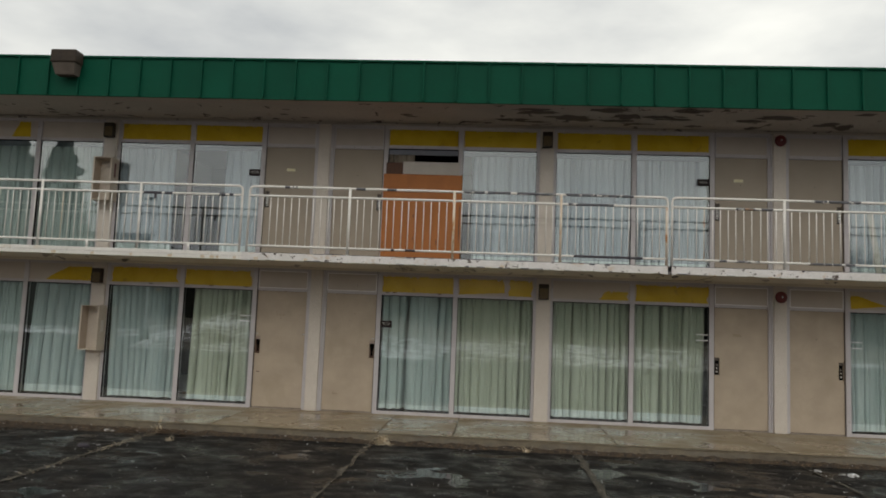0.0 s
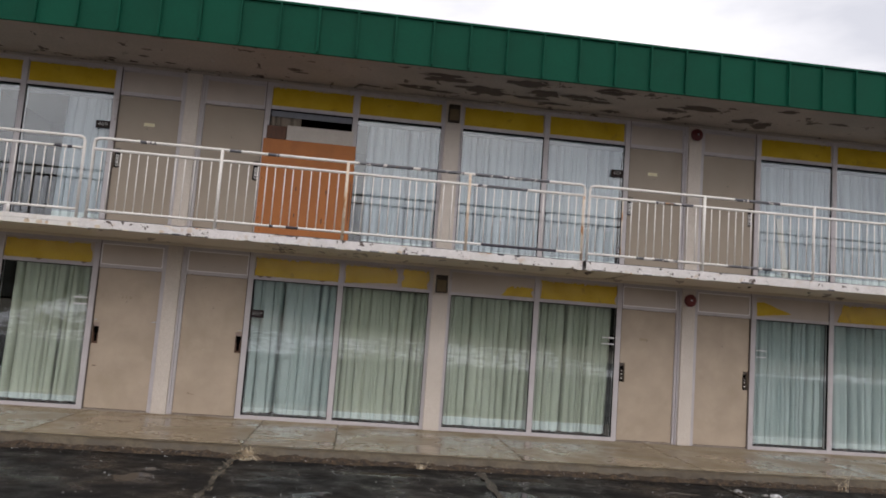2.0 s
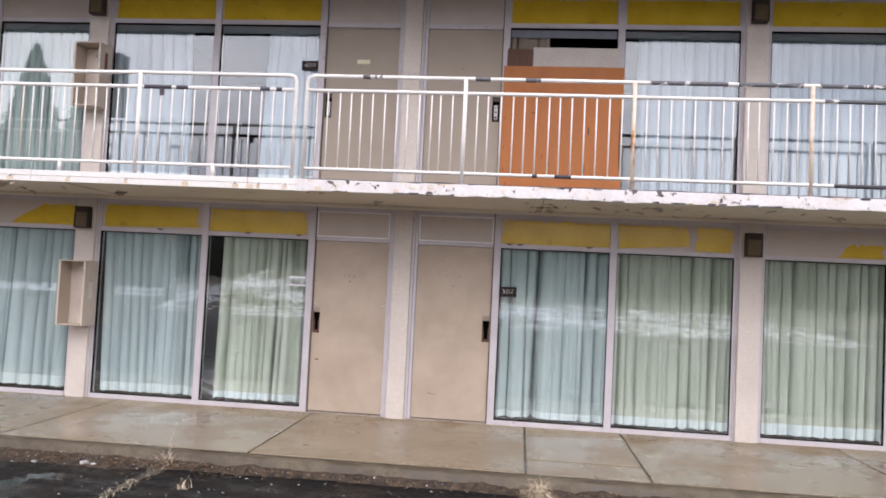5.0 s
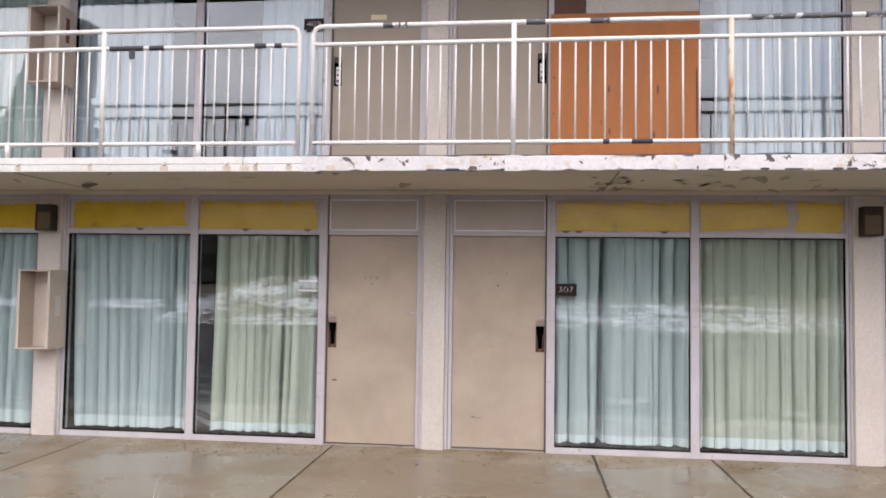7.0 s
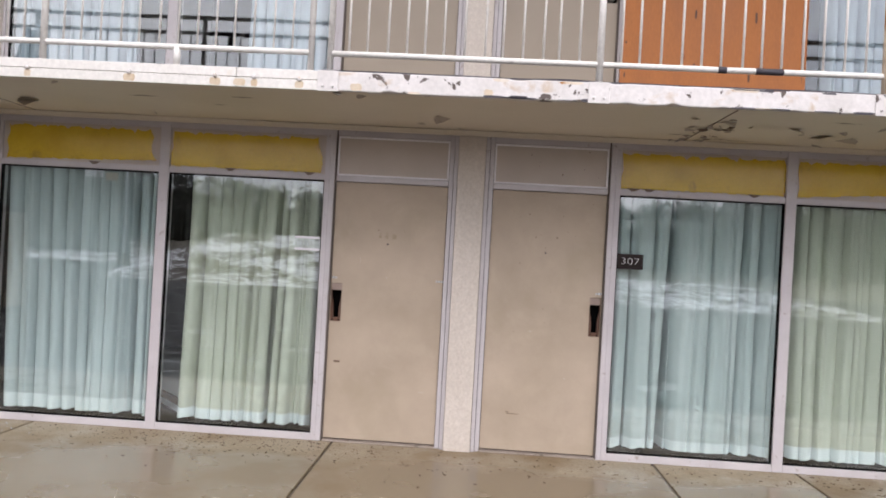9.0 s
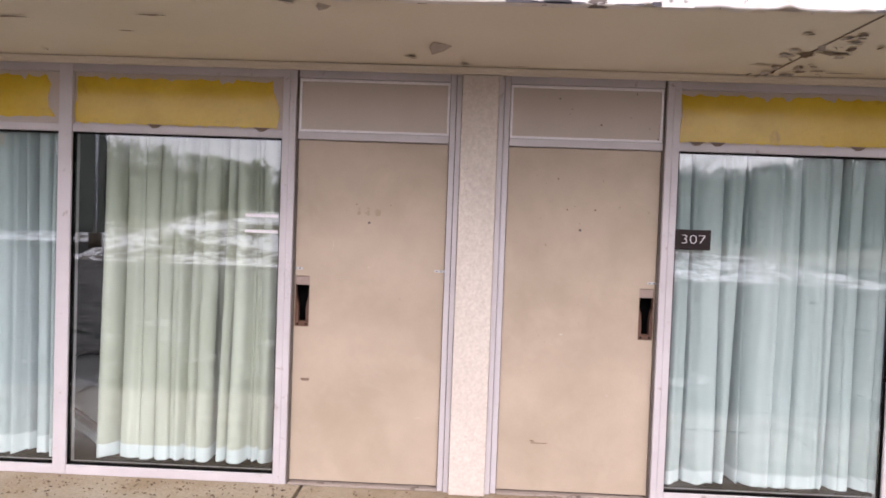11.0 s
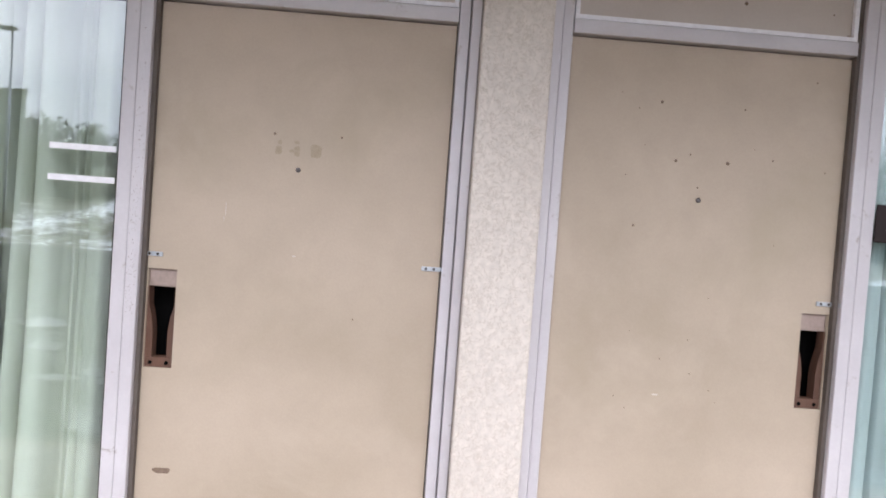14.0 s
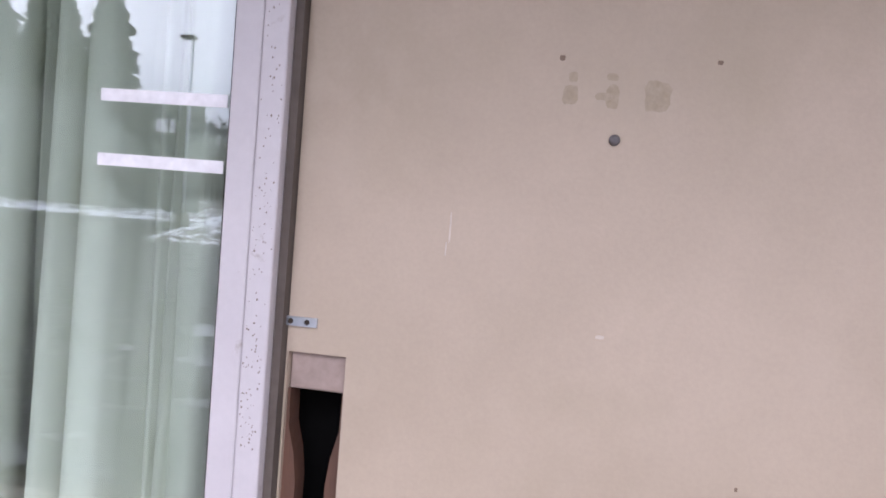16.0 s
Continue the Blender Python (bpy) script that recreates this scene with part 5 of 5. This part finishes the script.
r1 = railing(posts1, False, True, (-6.85, -5.19, -3.52, -1.83), (), "white tubular steel railing with flaking paint")
r2 = railing(posts2, True, True, (), (2, 3), "white tubular steel railing with rust-streaked posts")
part("rust_streak", tube(bmesh.new(), [(5.71, BY + 0.03, 2.60), (5.71, BY + 0.03, 3.50)], 0.0208, 10), M_RUST, r2, "orange rust along the end post")
r3 = railing(posts3, True, False, (), (), "white tubular steel railing with chipped handrail")
for r, x0, x1, z in ((r1, -2.63, -2.33, 3.507), (r1, -2.28, -2.15, 3.507), (r1, -1.37, -1.27, 3.507), (r1, -1.20, -1.14, 3.507), (r2, 1.45, 1.50, 2.698), (r2, 1.67, 1.83, 2.698), (r2, -0.3, -0.1, 3.655), (r2, 0.85, 1.0, 3.655), (r2, 1.35, 1.50, 3.655), (r2, 2.55, 3.3, 3.655), (r2, 3.4, 4.0, 3.655), (r2, 4.15, 5.2, 3.655), (r2, 4.3, 5.35, 2.698), (r2, 4.2, 4.9, 3.507), (r3, 6.75, 7.3, 3.507), (r3, 7.9, 8.6, 3.655), (r3, 6.5, 7.1, 2.698), (r3, 7.8, 8.5, 2.698)):
    bm, nseg = bmesh.new(), max(3, int((x1 - x0) / 0.05))
    rad = 0.0203 if z > 3.6 else 0.0193 if z > 3 else 0.0183
    rnd = random.Random(int(x0 * 100))
    pts = [(x0 + (x1 - x0) * i / nseg, BY + 0.03, z) for i in range(nseg + 1)]
    part("bare_patch", tube(bm, pts, rad + 0.0015, 10), M_BARE if (r is r1 or (r is r2 and z < 2.8)) else M_FLAKED, r, "dark bare steel where paint has flaked off")
part("hanging_flake", boxed(-2.45, -2.40, BY + 0.005, BY + 0.009, 3.41, 3.49, bevel=0.001), M_BARE, r1, "dark flake of paint hanging from the rail")

# ---- roof edge ----
FY, FZ0, FZ1, SEAM = -1.54, 5.022, 5.640, 0.5105
roof = thing("roof", (0, FY, FZ0), "flat roof with a dark green standing-seam metal fascia", "roof", "", "structure")
part("roof_deck", boxed(X_LEFT, X_RIGHT, FY + 0.05, 8.0, 5.21, 5.60), M_DARK, roof)
bm = bmesh.new()
prev = None
for i in range(161):
    x = X_LEFT + (X_RIGHT - X_LEFT) * i / 160
    cur = [bm.verts.new((x, y, z + 0.005 * noise.noise((x * 0.8, y * 2, 9)))) for y, z in ((FY + 0.03, 5.050), (-1.1, 5.056), (-0.6, 5.066), (-0.1, 5.078), (0.12, 5.08))]
    if prev:
        for j in range(4):
            bm.faces.new((prev[j], prev[j + 1], cur[j + 1], cur[j])).smooth = True
    prev = cur
part("soffit", bm, M_SOFFIT, roof, "dark peeling painted soffit")
rnd = random.Random(44)
spots = [(rnd.uniform(3.2, 9.8), rnd.uniform(-1.25, -0.2), rnd.uniform(0.12, 0.42), rnd.uniform(0.05, 0.2)) for _ in range(26)]
spots += [(rnd.uniform(-5.5, 3.2), rnd.uniform(-0.55, -0.12), rnd.uniform(0.05, 0.16), rnd.uniform(0.03, 0.07)) for _ in range(16)]
for i, (x, y, w, h) in enumerate(spots):
    for grow, mat_used, dz in ((1.12, M_PALE_PEEL, 0.0), (1.0, M_PEEL, 0.0016)):
        shape, bm = random.Random(500 + i), bmesh.new()
        ring = []
        for j in range(18):
            a = 2 * math.pi * j / 18
            k = shape.uniform(0.55, 1.1) * (grow if shape.random() < 0.7 else 1.0)
            yy = y + h * math.sin(a) * k
            ring.append(bm.verts.new((x + w * math.cos(a) * k, yy, 5.0505 + 0.0195 * (yy - FY) - 0.008 - 0.0005 * (i % 9) - dz)))
        bm.faces.new(ring)
        part("peeled_patch", bm, mat_used, roof, "bare patch with curled pale paint round it")
part("cornice", boxed(X_LEFT, X_RIGHT, -0.05, -0.013, 5.034, 5.066, bevel=0.004), M_SOFFIT, roof)
part("soffit_deck", boxed(X_LEFT, X_RIGHT, FY + 0.04, 0.12, 5.09, 5.2), M_DARK, roof)
part("cap_flashing", boxed(X_LEFT, X_RIGHT, FY - 0.03, FY + 0.08, FZ1 + 0.002, FZ1 + 0.035, bevel=0.004), M_GREEN, roof, "dark green metal cap along the roof edge")
part("drip_edge", boxed(X_LEFT, X_RIGHT, FY - 0.012, FY + 0.03, FZ0 - 0.012, FZ0 + 0.004, bevel=0.003), M_GREEN, roof)
bm = boxed(0.004, SEAM - 0.004, FY, FY + 0.02, FZ0 + 0.005, FZ1)
pan = finish(bm, "panel", M_GREEN, (0, 0, 0))
bm = bmesh.new()
box(bm, -0.012, 0.012, FY - 0.046, FY + 0.01, FZ0 + 0.005, FZ1, 0.003)
box(bm, -0.030, -0.0125, FY - 0.006, FY + 0.01, FZ0 + 0.005, FZ1)
rib = finish(bm, "seam_rib", M_GREEN, (0, 0, 0))
start = 2.393 - SEAM * 28
for i in range(62):
    x = start + i * SEAM
    if x + SEAM < X_RIGHT:
        piece("panel", pan, roof, (x, 0.0, 0), (0, 0, random.uniform(-0.006, 0.006)))
        piece("seam_rib", rib, roof, (x, 0, 0))

# flood lamp on the fascia
fl = thing("flood_lamp", (-3.95, FY - 0.04, 5.30), "dark weathered flood lamp on the green fascia", "flood lamp")
part("housing", boxed(-4.08, -3.66, FY - 0.28, FY - 0.045, 5.48, 5.69, bevel=0.02), M_BRONZE, fl)
bm = bmesh.new()
top, bot = [(-4.06, -0.26), (-3.68, -0.26), (-3.68, -0.05), (-4.06, -0.05)], [(-4.02, -0.20), (-3.71, -0.20), (-3.71, -0.05), (-4.02, -0.05)]
va = [bm.verts.new((x, FY + y, 5.478)) for x, y in top]
vb = [bm.verts.new((x, FY + y, 5.30)) for x, y in bot]
bm.faces.new(va)
bm.faces.new(vb[::-1])
for i in range(4):
    bm.faces.new((va[i], va[(i + 1) % 4], vb[(i + 1) % 4], vb[i]))
part("lens_hood", bm, M_PEEL, fl, "dull brown-grey lower hood")
part("arm", boxed(-4.0, -3.93, FY - 0.044, FY - 0.0005, 5.44, 5.6), M_BRONZE, fl)
solid("roof_vent", disc(bmesh.new(), (-3.2, FY + 0.2, 5.68), 0.05, 0.06, 12, 0.02), M_BRONZE, "small dark vent stub on the roof edge", "roof vent", "", "", (-3.2, FY + 0.2, 5.62))


# ---- across the lot ----
def bare_tree(x, y, z, h, seed, material=None):
    rnd = random.Random(seed)
    t = thing("tree", (x, y, z), "bare leafless winter tree beyond the parking lot", "tree", "bare trees")
    trunk = tube(bmesh.new(), [(x, y, z - 0.2), (x + 0.1, y, z + h * 0.3), (x, y + 0.1, z + h * 0.62)], 0.014 * h, 8, 0.007 * h)
    part("trunk", trunk, M_BARK, t)
    crown = bmesh.new()

    def limb(p, d, length, r, depth):
        q = p + d * length
        mid_p = p + d * length * 0.5 + Vector((rnd.uniform(-1, 1), rnd.uniform(-1, 1), 0.3)) * length * 0.06
        tube(crown, [p, mid_p, q], r, 4, r * 0.55)
        if depth:
            for _ in range(3 if depth > 1 else 4):
                nd = (d + Vector((rnd.uniform(-1, 1), rnd.uniform(-1, 1), rnd.uniform(-0.3, 0.8))) * 0.75).normalized()
                limb(p + d * length * rnd.uniform(0.45, 1.0), nd, length * rnd.uniform(0.5, 0.72), r * 0.6, depth - 1)

    for k in range(12):
        a = k * 2.4 + rnd.uniform(-0.4, 0.4)
        limb(Vector((x, y, z + h * rnd.uniform(0.25, 0.6))), Vector((math.cos(a) * 0.7, math.sin(a) * 0.7, rnd.uniform(0.6, 1.2))).normalized(), h * rnd.uniform(0.22, 0.34), 0.0042 * h, 3)
    part("crown", crown, M_BARK, t, "fine bare branches")


bare_tree(18.5, -60, 0.2, 8.4, 1)
bare_tree(24.0, -46, 0.6, 9.5, 2)
bare_tree(31.0, -50, 1.2, 9.0, 3)


def spruce(x, y, z, h, seed, wide=0.235):
    rnd = random.Random(seed)
    t = thing("spruce", (x, y, z), "tall dark green spruce behind the hall", "tree", "spruces")
    part("trunk", tube(bmesh.new(), [(x, y, z - 0.2), (x, y, z + h)], 0.02 * h, 8, 0.03), M_BARK, t)
    bm = bmesh.new()
    for _ in range(4200):
        zz = z + h * (0.06 + 0.93 * rnd.random())
        f = 1 - (zz - z) / h
        reach = h * wide * f ** 0.8 * (0.80 + 0.12 * math.sin(zz * 5.1 + seed) + 0.35 * noise.noise((zz * 0.9, seed, 1))) + 0.12
        a = rnd.uniform(0, 6.283)
        r0, r1 = reach * rnd.uniform(0.15, 0.75), reach * rnd.uniform(0.85, 1.1)
        ca, sa = math.cos(a), math.sin(a)
        w = 0.05 + 0.09 * f
        drop = 0.30 * (r1 - r0) + 0.1
        p0, p1 = Vector((x + ca * r0, y + sa * r0, zz)), Vector((x + ca * r1, y + sa * r1, zz - drop))
        side = Vector((-sa, ca, 0)) * w
        m = p0.lerp(p1, 0.6)
        v = [bm.verts.new(q) for q in (p0, m - side - Vector((0, 0, 0.18)), p1, m + side - Vector((0, 0, 0.18)), m + Vector((0, 0, 0.05)))]
        for i in range(4):
            bm.faces.new((v[i], v[(i + 1) % 4], v[4]))
    part("crown", bm, M_NEEDLE, t, "drooping dark needle boughs")


for n_tree, (x, y, h) in enumerate(((-42, -60, 19.5), (-48, -61, 23.5), (-55, -60, 27), (-62, -62, 27), (-45, -66, 21), (-51.5, -66, 25), (-59, -66, 27), (-69, -62, 28), (-77, -60, 28))):
    spruce(x, y, 0.4, h, 4 + n_tree, 0.27)

# woods beyond the bank
bm = bmesh.new()
rnd = random.Random(9)
for i in range(900):
    x = rnd.uniform(-110, 110)
    y = rnd.uniform(-98, -68)
    hill = 4.6 + 3.4 * math.exp(-((x + 52) / 20) ** 2) + 2.2 * noise.noise((x * 0.045, 0, 6)) + 4.6 * math.exp(-((x - 42) / 16) ** 2)
    h = max(2.5, hill * rnd.uniform(0.93, 1.01) + 1.0)
    z = 1.6
    tube(bm, [(x, y, z - 1), (x, y, z + h * 0.8)], 0.13, 4, 0.04)
    for _ in range(150):
        a, q = rnd.uniform(0, 6.283), rnd.random()
        rr = h * 0.30 * math.sqrt(rnd.random()) * (1.15 - 0.7 * q)
        c = Vector((x + rr * math.cos(a), y + rr * math.sin(a), z + h * (0.12 + 0.88 * q)))
        s = rnd.uniform(0.18, 0.42)
        v = [bm.verts.new(c + Vector((rnd.uniform(-s, s), rnd.uniform(-s, s), rnd.uniform(-s, s)))) for _ in range(3)]
        bm.faces.new(v)
solid("woods", bm, M_TWIG, "grey-brown winter woods along the far hill", "woods", "stuff")

# wooded hill behind the trees
bm = bmesh.new()
prev = None
for i in range(111):
    x = -110 + 2 * i
    hill = 4.4 + 3.4 * math.exp(-((x + 52) / 20) ** 2) + 2.2 * noise.noise((x * 0.045, 0, 6)) + 4.6 * math.exp(-((x - 42) / 16) ** 2)
    cur = [bm.verts.new((x, y, 1.4 + hill * k * (1 + 0.08 * noise.noise((x * 0.5, y, 2))))) for y, k in ((-84, 0.0), (-90, 0.55), (-97, 0.85), (-106, 0.95), (-130, 0.9))]
    if prev:
        for j in range(4):
            bm.faces.new((prev[j], prev[j + 1], cur[j + 1], cur[j])).smooth = True
    prev = cur
solid("hill", bm, M_TWIG, "dark wooded winter hill in the distance", "hill", "structure")

# ploughed snow along the far edge of the lot
bm = bmesh.new()
rows = []
for i in range(400):
    x = -75 + 0.4 * i
    k = max(0.0, 0.35 + 1.1 * noise.noise((x * 0.12, 2, 0))) * (0.7 + 0.6 * noise.noise((x * 0.9, 5, 0)))
    h, w = 0.75 * min(1.0, k), 1.3
    rows.append([bm.verts.new((x, -37.2 + w * (q - 0.5) * 2 + 0.3 * noise.noise((x * 0.7, q, 3)), LOT - 0.02 + h * math.sin(math.pi * q) * (1 + 0.5 * noise.noise((x * 1.3, q * 4, 1))))) for q in (0, 0.2, 0.4, 0.6, 0.8, 1.0)])
for a, b in zip(rows, rows[1:]):
    for i in range(5):
        bm.faces.new((a[i], a[i + 1], b[i + 1], b[i]))
solid("snow_ridge", bm, M_SNOW, "low ridge of ploughed old snow", "snow", "stuff")

# hall; its window's bright look is put in as white paint
hall = thing("hall_building", (-42, -51, -0.1), "plain grey-green flat-roofed hall beyond the lot", "building")
def prism(corners, z0, z1):
    bm = bmesh.new()
    lo, hi = [[bm.verts.new((x, y, z)) for x, y in corners] for z in (z0, z1)]
    bm.faces.new(lo[::-1])
    bm.faces.new(hi)
    for i in range(len(corners)):
        j = (i + 1) % len(corners)
        bm.faces.new((lo[i], lo[j], hi[j], hi[i]))
    return bm


part("wall", prism([(-56, -44), (-23.9, -44), (-31, -57), (-56, -57)], -0.2, 7.5), M_HALL, hall)
part("roof", prism([(-56.2, -43.85), (-23.75, -43.85), (-30.9, -57.2), (-56.2, -57.2)], 7.5, 7.7), M_BRONZE, hall)
win = part("window", boxed(-27.2, -25.9, -44, -43.93, 5.25, 6.1), M_TAPE, hall, "window panel painted white to look lit")
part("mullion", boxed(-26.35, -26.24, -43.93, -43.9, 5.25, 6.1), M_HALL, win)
part("door", boxed(-33, -30.5, -44, -43.94, -0.2, 3.0), M_BRONZE, hall)

pole = thing("street_lamp", (-17.0, -29.2, LOT), "tall grey pole lamp in the parking lot", "street lamp")
part("pole", tube(bmesh.new(), [(-17.0, -29.2, LOT), (-17.0, -29.2, 8.05)], 0.07, 10, 0.05), M_STEEL, pole)
part("head", boxed(-17.55, -16.92, -29.4, -29.0, 8.05, 8.2, bevel=0.03), M_BRONZE, pole)
part("base", tube(bmesh.new(), [(-17.0, -29.2, LOT), (-17.0, -29.2, 0.6)], 0.3, 12), M_CURB, pole)


# ---- grass, leaves and grit ----
bm = bmesh.new()
prev = None
for i in range(620):
    x = -7.0 + 0.03 * i
    w = 0.11 + 0.07 * noise.noise((x * 1.7, 3, 0)) + (0.16 * max(0.0, min(1.0, (-1.0 - x) / 1.5))) + 0.03 * noise.noise((x * 9, 1, 0))
    h = 0.044 + 0.028 * noise.noise((x * 4, 7, 0)) + 0.018 * noise.noise((x * 17, 2, 0))
    cur = [bm.verts.new((x, EDGE_Y - 0.02 - w * q, LOT + 0.004 + h * k)) for q, k in ((0.0, 1.0), (0.25, 1.0 + 0.5 * noise.noise((x * 11, 1, 5))), (0.55, 0.55 + 0.4 * noise.noise((x * 13, 2, 5))), (1.0, 0.0))]
    if prev:
        for j in range(3):
            bm.faces.new((prev[j], prev[j + 1], cur[j + 1], cur[j])).smooth = True
    prev = cur
solid("kerb_litter", bm, M_SOIL, "wet brown soil and rotten leaves gathered along the kerb", "debris", "stuff")

def tuft(x, y, z, blades, height, spread, seed, w=0.0028, droop=0.45):
    rnd, bm = random.Random(seed), bmesh.new()
    for _ in range(blades):
        a, l = rnd.uniform(0, 6.283), height * rnd.uniform(0.4, 1.0)
        ca, sa = math.cos(a), math.sin(a)
        lean = spread * rnd.uniform(0.3, 1.0)
        prev = None
        bx, by = x + rnd.uniform(-0.05, 0.05), y + rnd.uniform(-0.04, 0.04)
        for i in range(5):
            k = i / 4
            c = Vector((bx + ca * lean * k * k, by + sa * lean * k * k, z + l * (k - droop * k * k * min(1.5, lean / max(l, 0.01)))))
            cur = [bm.verts.new(c + Vector((-sa, ca, 0)) * w * (1 - 0.8 * k) * s) for s in (-1, 1)]
            if prev:
                bm.faces.new((prev[0], prev[1], cur[1], cur[0]))
            prev = cur
    return solid("grass_tuft", bm, M_STRAW, "dry straw-coloured grass tuft growing at the kerb", "grass", "stuff", "", (x, y, z))


tuft(1.60, -2.29, LOT, 340, 0.25, 0.26, 1, 0.005, 0.95)
tuft(-1.63, -2.32, LOT, 90, 0.18, 0.16, 2, 0.0035, 0.6)
tuft(-1.66, -2.27, LOT, 6, 0.62, 0.25, 3)
tuft(3.6, -2.36, LOT, 50, 0.12, 0.14, 4, 0.0035)
tuft(8.9, -2.36, LOT, 18, 0.35, 0.2, 5)
tuft(-1.2, -2.9, LOT, 24, 0.10, 0.10, 6)
bm = bmesh.new()
rnd = random.Random(30)
for _ in range(420):
    y = -2.4 - abs(rnd.gauss(0, 1.6))
    x = -1.64 + rnd.uniform(-0.07, 0.07) if rnd.random() < 0.75 else 1.45 + rnd.uniform(-0.06, 0.06)
    a, l, h = rnd.uniform(0, 6.283), rnd.uniform(0.02, 0.055), rnd.uniform(0.008, 0.035)
    p = Vector((x, y, LOT + 0.008))
    d = Vector((math.cos(a) * l, math.sin(a) * l, h))
    s = Vector((-math.sin(a), math.cos(a), 0)) * 0.002
    bm.faces.new([bm.verts.new(q) for q in (p - s, p + s, p + d)])
solid("crack_grass", bm, M_STRAW, "short dry grass growing in the asphalt joints", "grass", "stuff")

bm = bmesh.new()
rnd = random.Random(37)
for _ in range(210):
    x, y = rnd.gauss(rnd.choice((-1.6, 0.2, 1.4, 3.2, 5.0)), 0.7), -0.04 - abs(rnd.gauss(0, 0.33))
    s, a = rnd.uniform(0.006, 0.022), rnd.uniform(0, 6.283)
    u, v = Vector((math.cos(a) * s, math.sin(a) * s, 0)), Vector((-math.sin(a), math.cos(a), 0)) * s * 0.45
    c = Vector((x, max(y, -1.4), 0.0015))
    ring = [bm.verts.new(c + q) for q in (u, v, -u, -v)]
    tip = bm.verts.new(c + Vector((0, 0, s * 0.35)))
    for i in range(4):
        bm.faces.new((ring[i], ring[(i + 1) % 4], tip))
solid("walkway_crumbs", bm, M_LEAF, "dark leaf scraps and paint crumbs along the doors", "debris", "stuff")

for nm, mat_used, count, size, seed, lab in (("fallen_leaves", M_LEAF, 4600, (0.006, 0.021), 31, "rotten brown leaves and twigs along the kerb"), ("loose_grit", M_GRIT, 2300, (0.004, 0.013), 32, "pale grit and snow crumbs on the wet asphalt")):
    bm = bmesh.new()
    rnd = random.Random(seed)
    for _ in range(count):
        x = rnd.uniform(-6.5, 11.5)
        near = rnd.random() < (0.8 if seed == 31 else 0.16)
        y = EDGE_Y - 0.04 - abs(rnd.gauss(0, 0.13)) if near else rnd.uniform(-8.0, -2.4)
        if near and x > -1.5 and rnd.random() < 0.45:
            x = rnd.uniform(-6.5, -1.2)
        z = LOT + 0.012 + (rnd.uniform(0.01, 0.05) if near else 0)
        s, a = rnd.uniform(*size), rnd.uniform(0, 6.283)
        u, v = Vector((math.cos(a), math.sin(a), rnd.uniform(-0.3, 0.3))) * s, Vector((-math.sin(a), math.cos(a), rnd.uniform(-0.3, 0.3))) * s * rnd.uniform(0.35, 0.8)
        c = Vector((x, y, z))
        if seed == 31:
            bm.faces.new([bm.verts.new(q) for q in (c - u, c + v, c + u + Vector((0, 0, 0.006)), c - v)])
        else:
            up = Vector((0, 0, s * 0.7))
            vs = [bm.verts.new(q) for q in (c - u, c + v, c + u, c - v, c + up)]
            for i in range(4):
                bm.faces.new((vs[i], vs[(i + 1) % 4], vs[4]))
    solid(nm, bm, mat_used, lab, "debris", "stuff")

bm = bmesh.new()
rnd = random.Random(33)
for _ in range(800):
    x, y = rnd.uniform(-5.5, 10.5), -0.06 - abs(rnd.gauss(0, 0.28))
    if rnd.random() < 0.45:
        x = rnd.gauss(-1.8, 0.9)
    if y < -2.0:
        continue
    s, a = rnd.uniform(0.004, 0.014), rnd.uniform(0, 6.283)
    u, v = Vector((math.cos(a), math.sin(a), 0)) * s, Vector((-math.sin(a), math.cos(a), 0)) * s * 0.5
    c = Vector((x, y, 0.004))
    vs = [bm.verts.new(q) for q in (c - u, c + v, c + u, c - v, c + Vector((0, 0, s * 0.4)))]
    for i in range(4):
        bm.faces.new((vs[i], vs[(i + 1) % 4], vs[4]))
solid("walkway_crumbs", bm, M_LEAF, "dark crumbs and paint chips on the walkway", "debris", "stuff")
bm = bmesh.new()
for _ in range(900):
    x, y = rnd.gauss(-4.25, 0.33), -0.12 - abs(rnd.gauss(0, 0.24))
    s, a = rnd.uniform(0.006, 0.02), rnd.uniform(0, 6.283)
    u, v = Vector((math.cos(a), math.sin(a), 0.15)) * s, Vector((-math.sin(a), math.cos(a), 0.1)) * s * 0.7
    c = Vector((x, y, 0.008))
    bm.faces.new([bm.verts.new(q) for q in (c - u, c + v, c + u)])
solid("broken_glass", bm, M_SHARD, "pale blue-grey crumbs of broken glass on the walkway", "debris", "stuff")


# loose lumps on the asphalt
def lump(name, x, y, size, flat, material, label, category, seed, group=""):
    rnd, bm = random.Random(seed), bmesh.new()
    bmesh.ops.create_icosphere(bm, subdivisions=2, radius=size)
    for v in bm.verts:
        v.co *= 1 + 0.35 * noise.noise(v.co * (2.2 / size) + Vector((seed, 0, 0)))
        v.co = Vector((x + v.co.x * 1.5, y + v.co.y, LOT + 0.006 + max(0.0, v.co.z + size * 0.5) * flat))
    return solid(name, bm, material, label, category, "", group, (x, y, LOT))


lump("asphalt_chunk", -1.94, -3.71, 0.055, 0.6, M_BARE, "dark broken lump of asphalt on the wet lot", "debris", 1)
for n_stone, (x, y, size) in enumerate(((-2.31, -2.45, 0.032), (-2.22, -2.47, 0.022), (-4.09, -2.38, 0.035), (-2.75, -2.50, 0.018), (7.64, -3.0, 0.045), (7.55, -2.94, 0.03), (7.31, -2.76, 0.032))):
    lump("pale_stone", x, y, size, 0.7, M_GRIT, "small pale stone lying by the kerb", "stone", 10 + n_stone, "pale stones by the kerb")
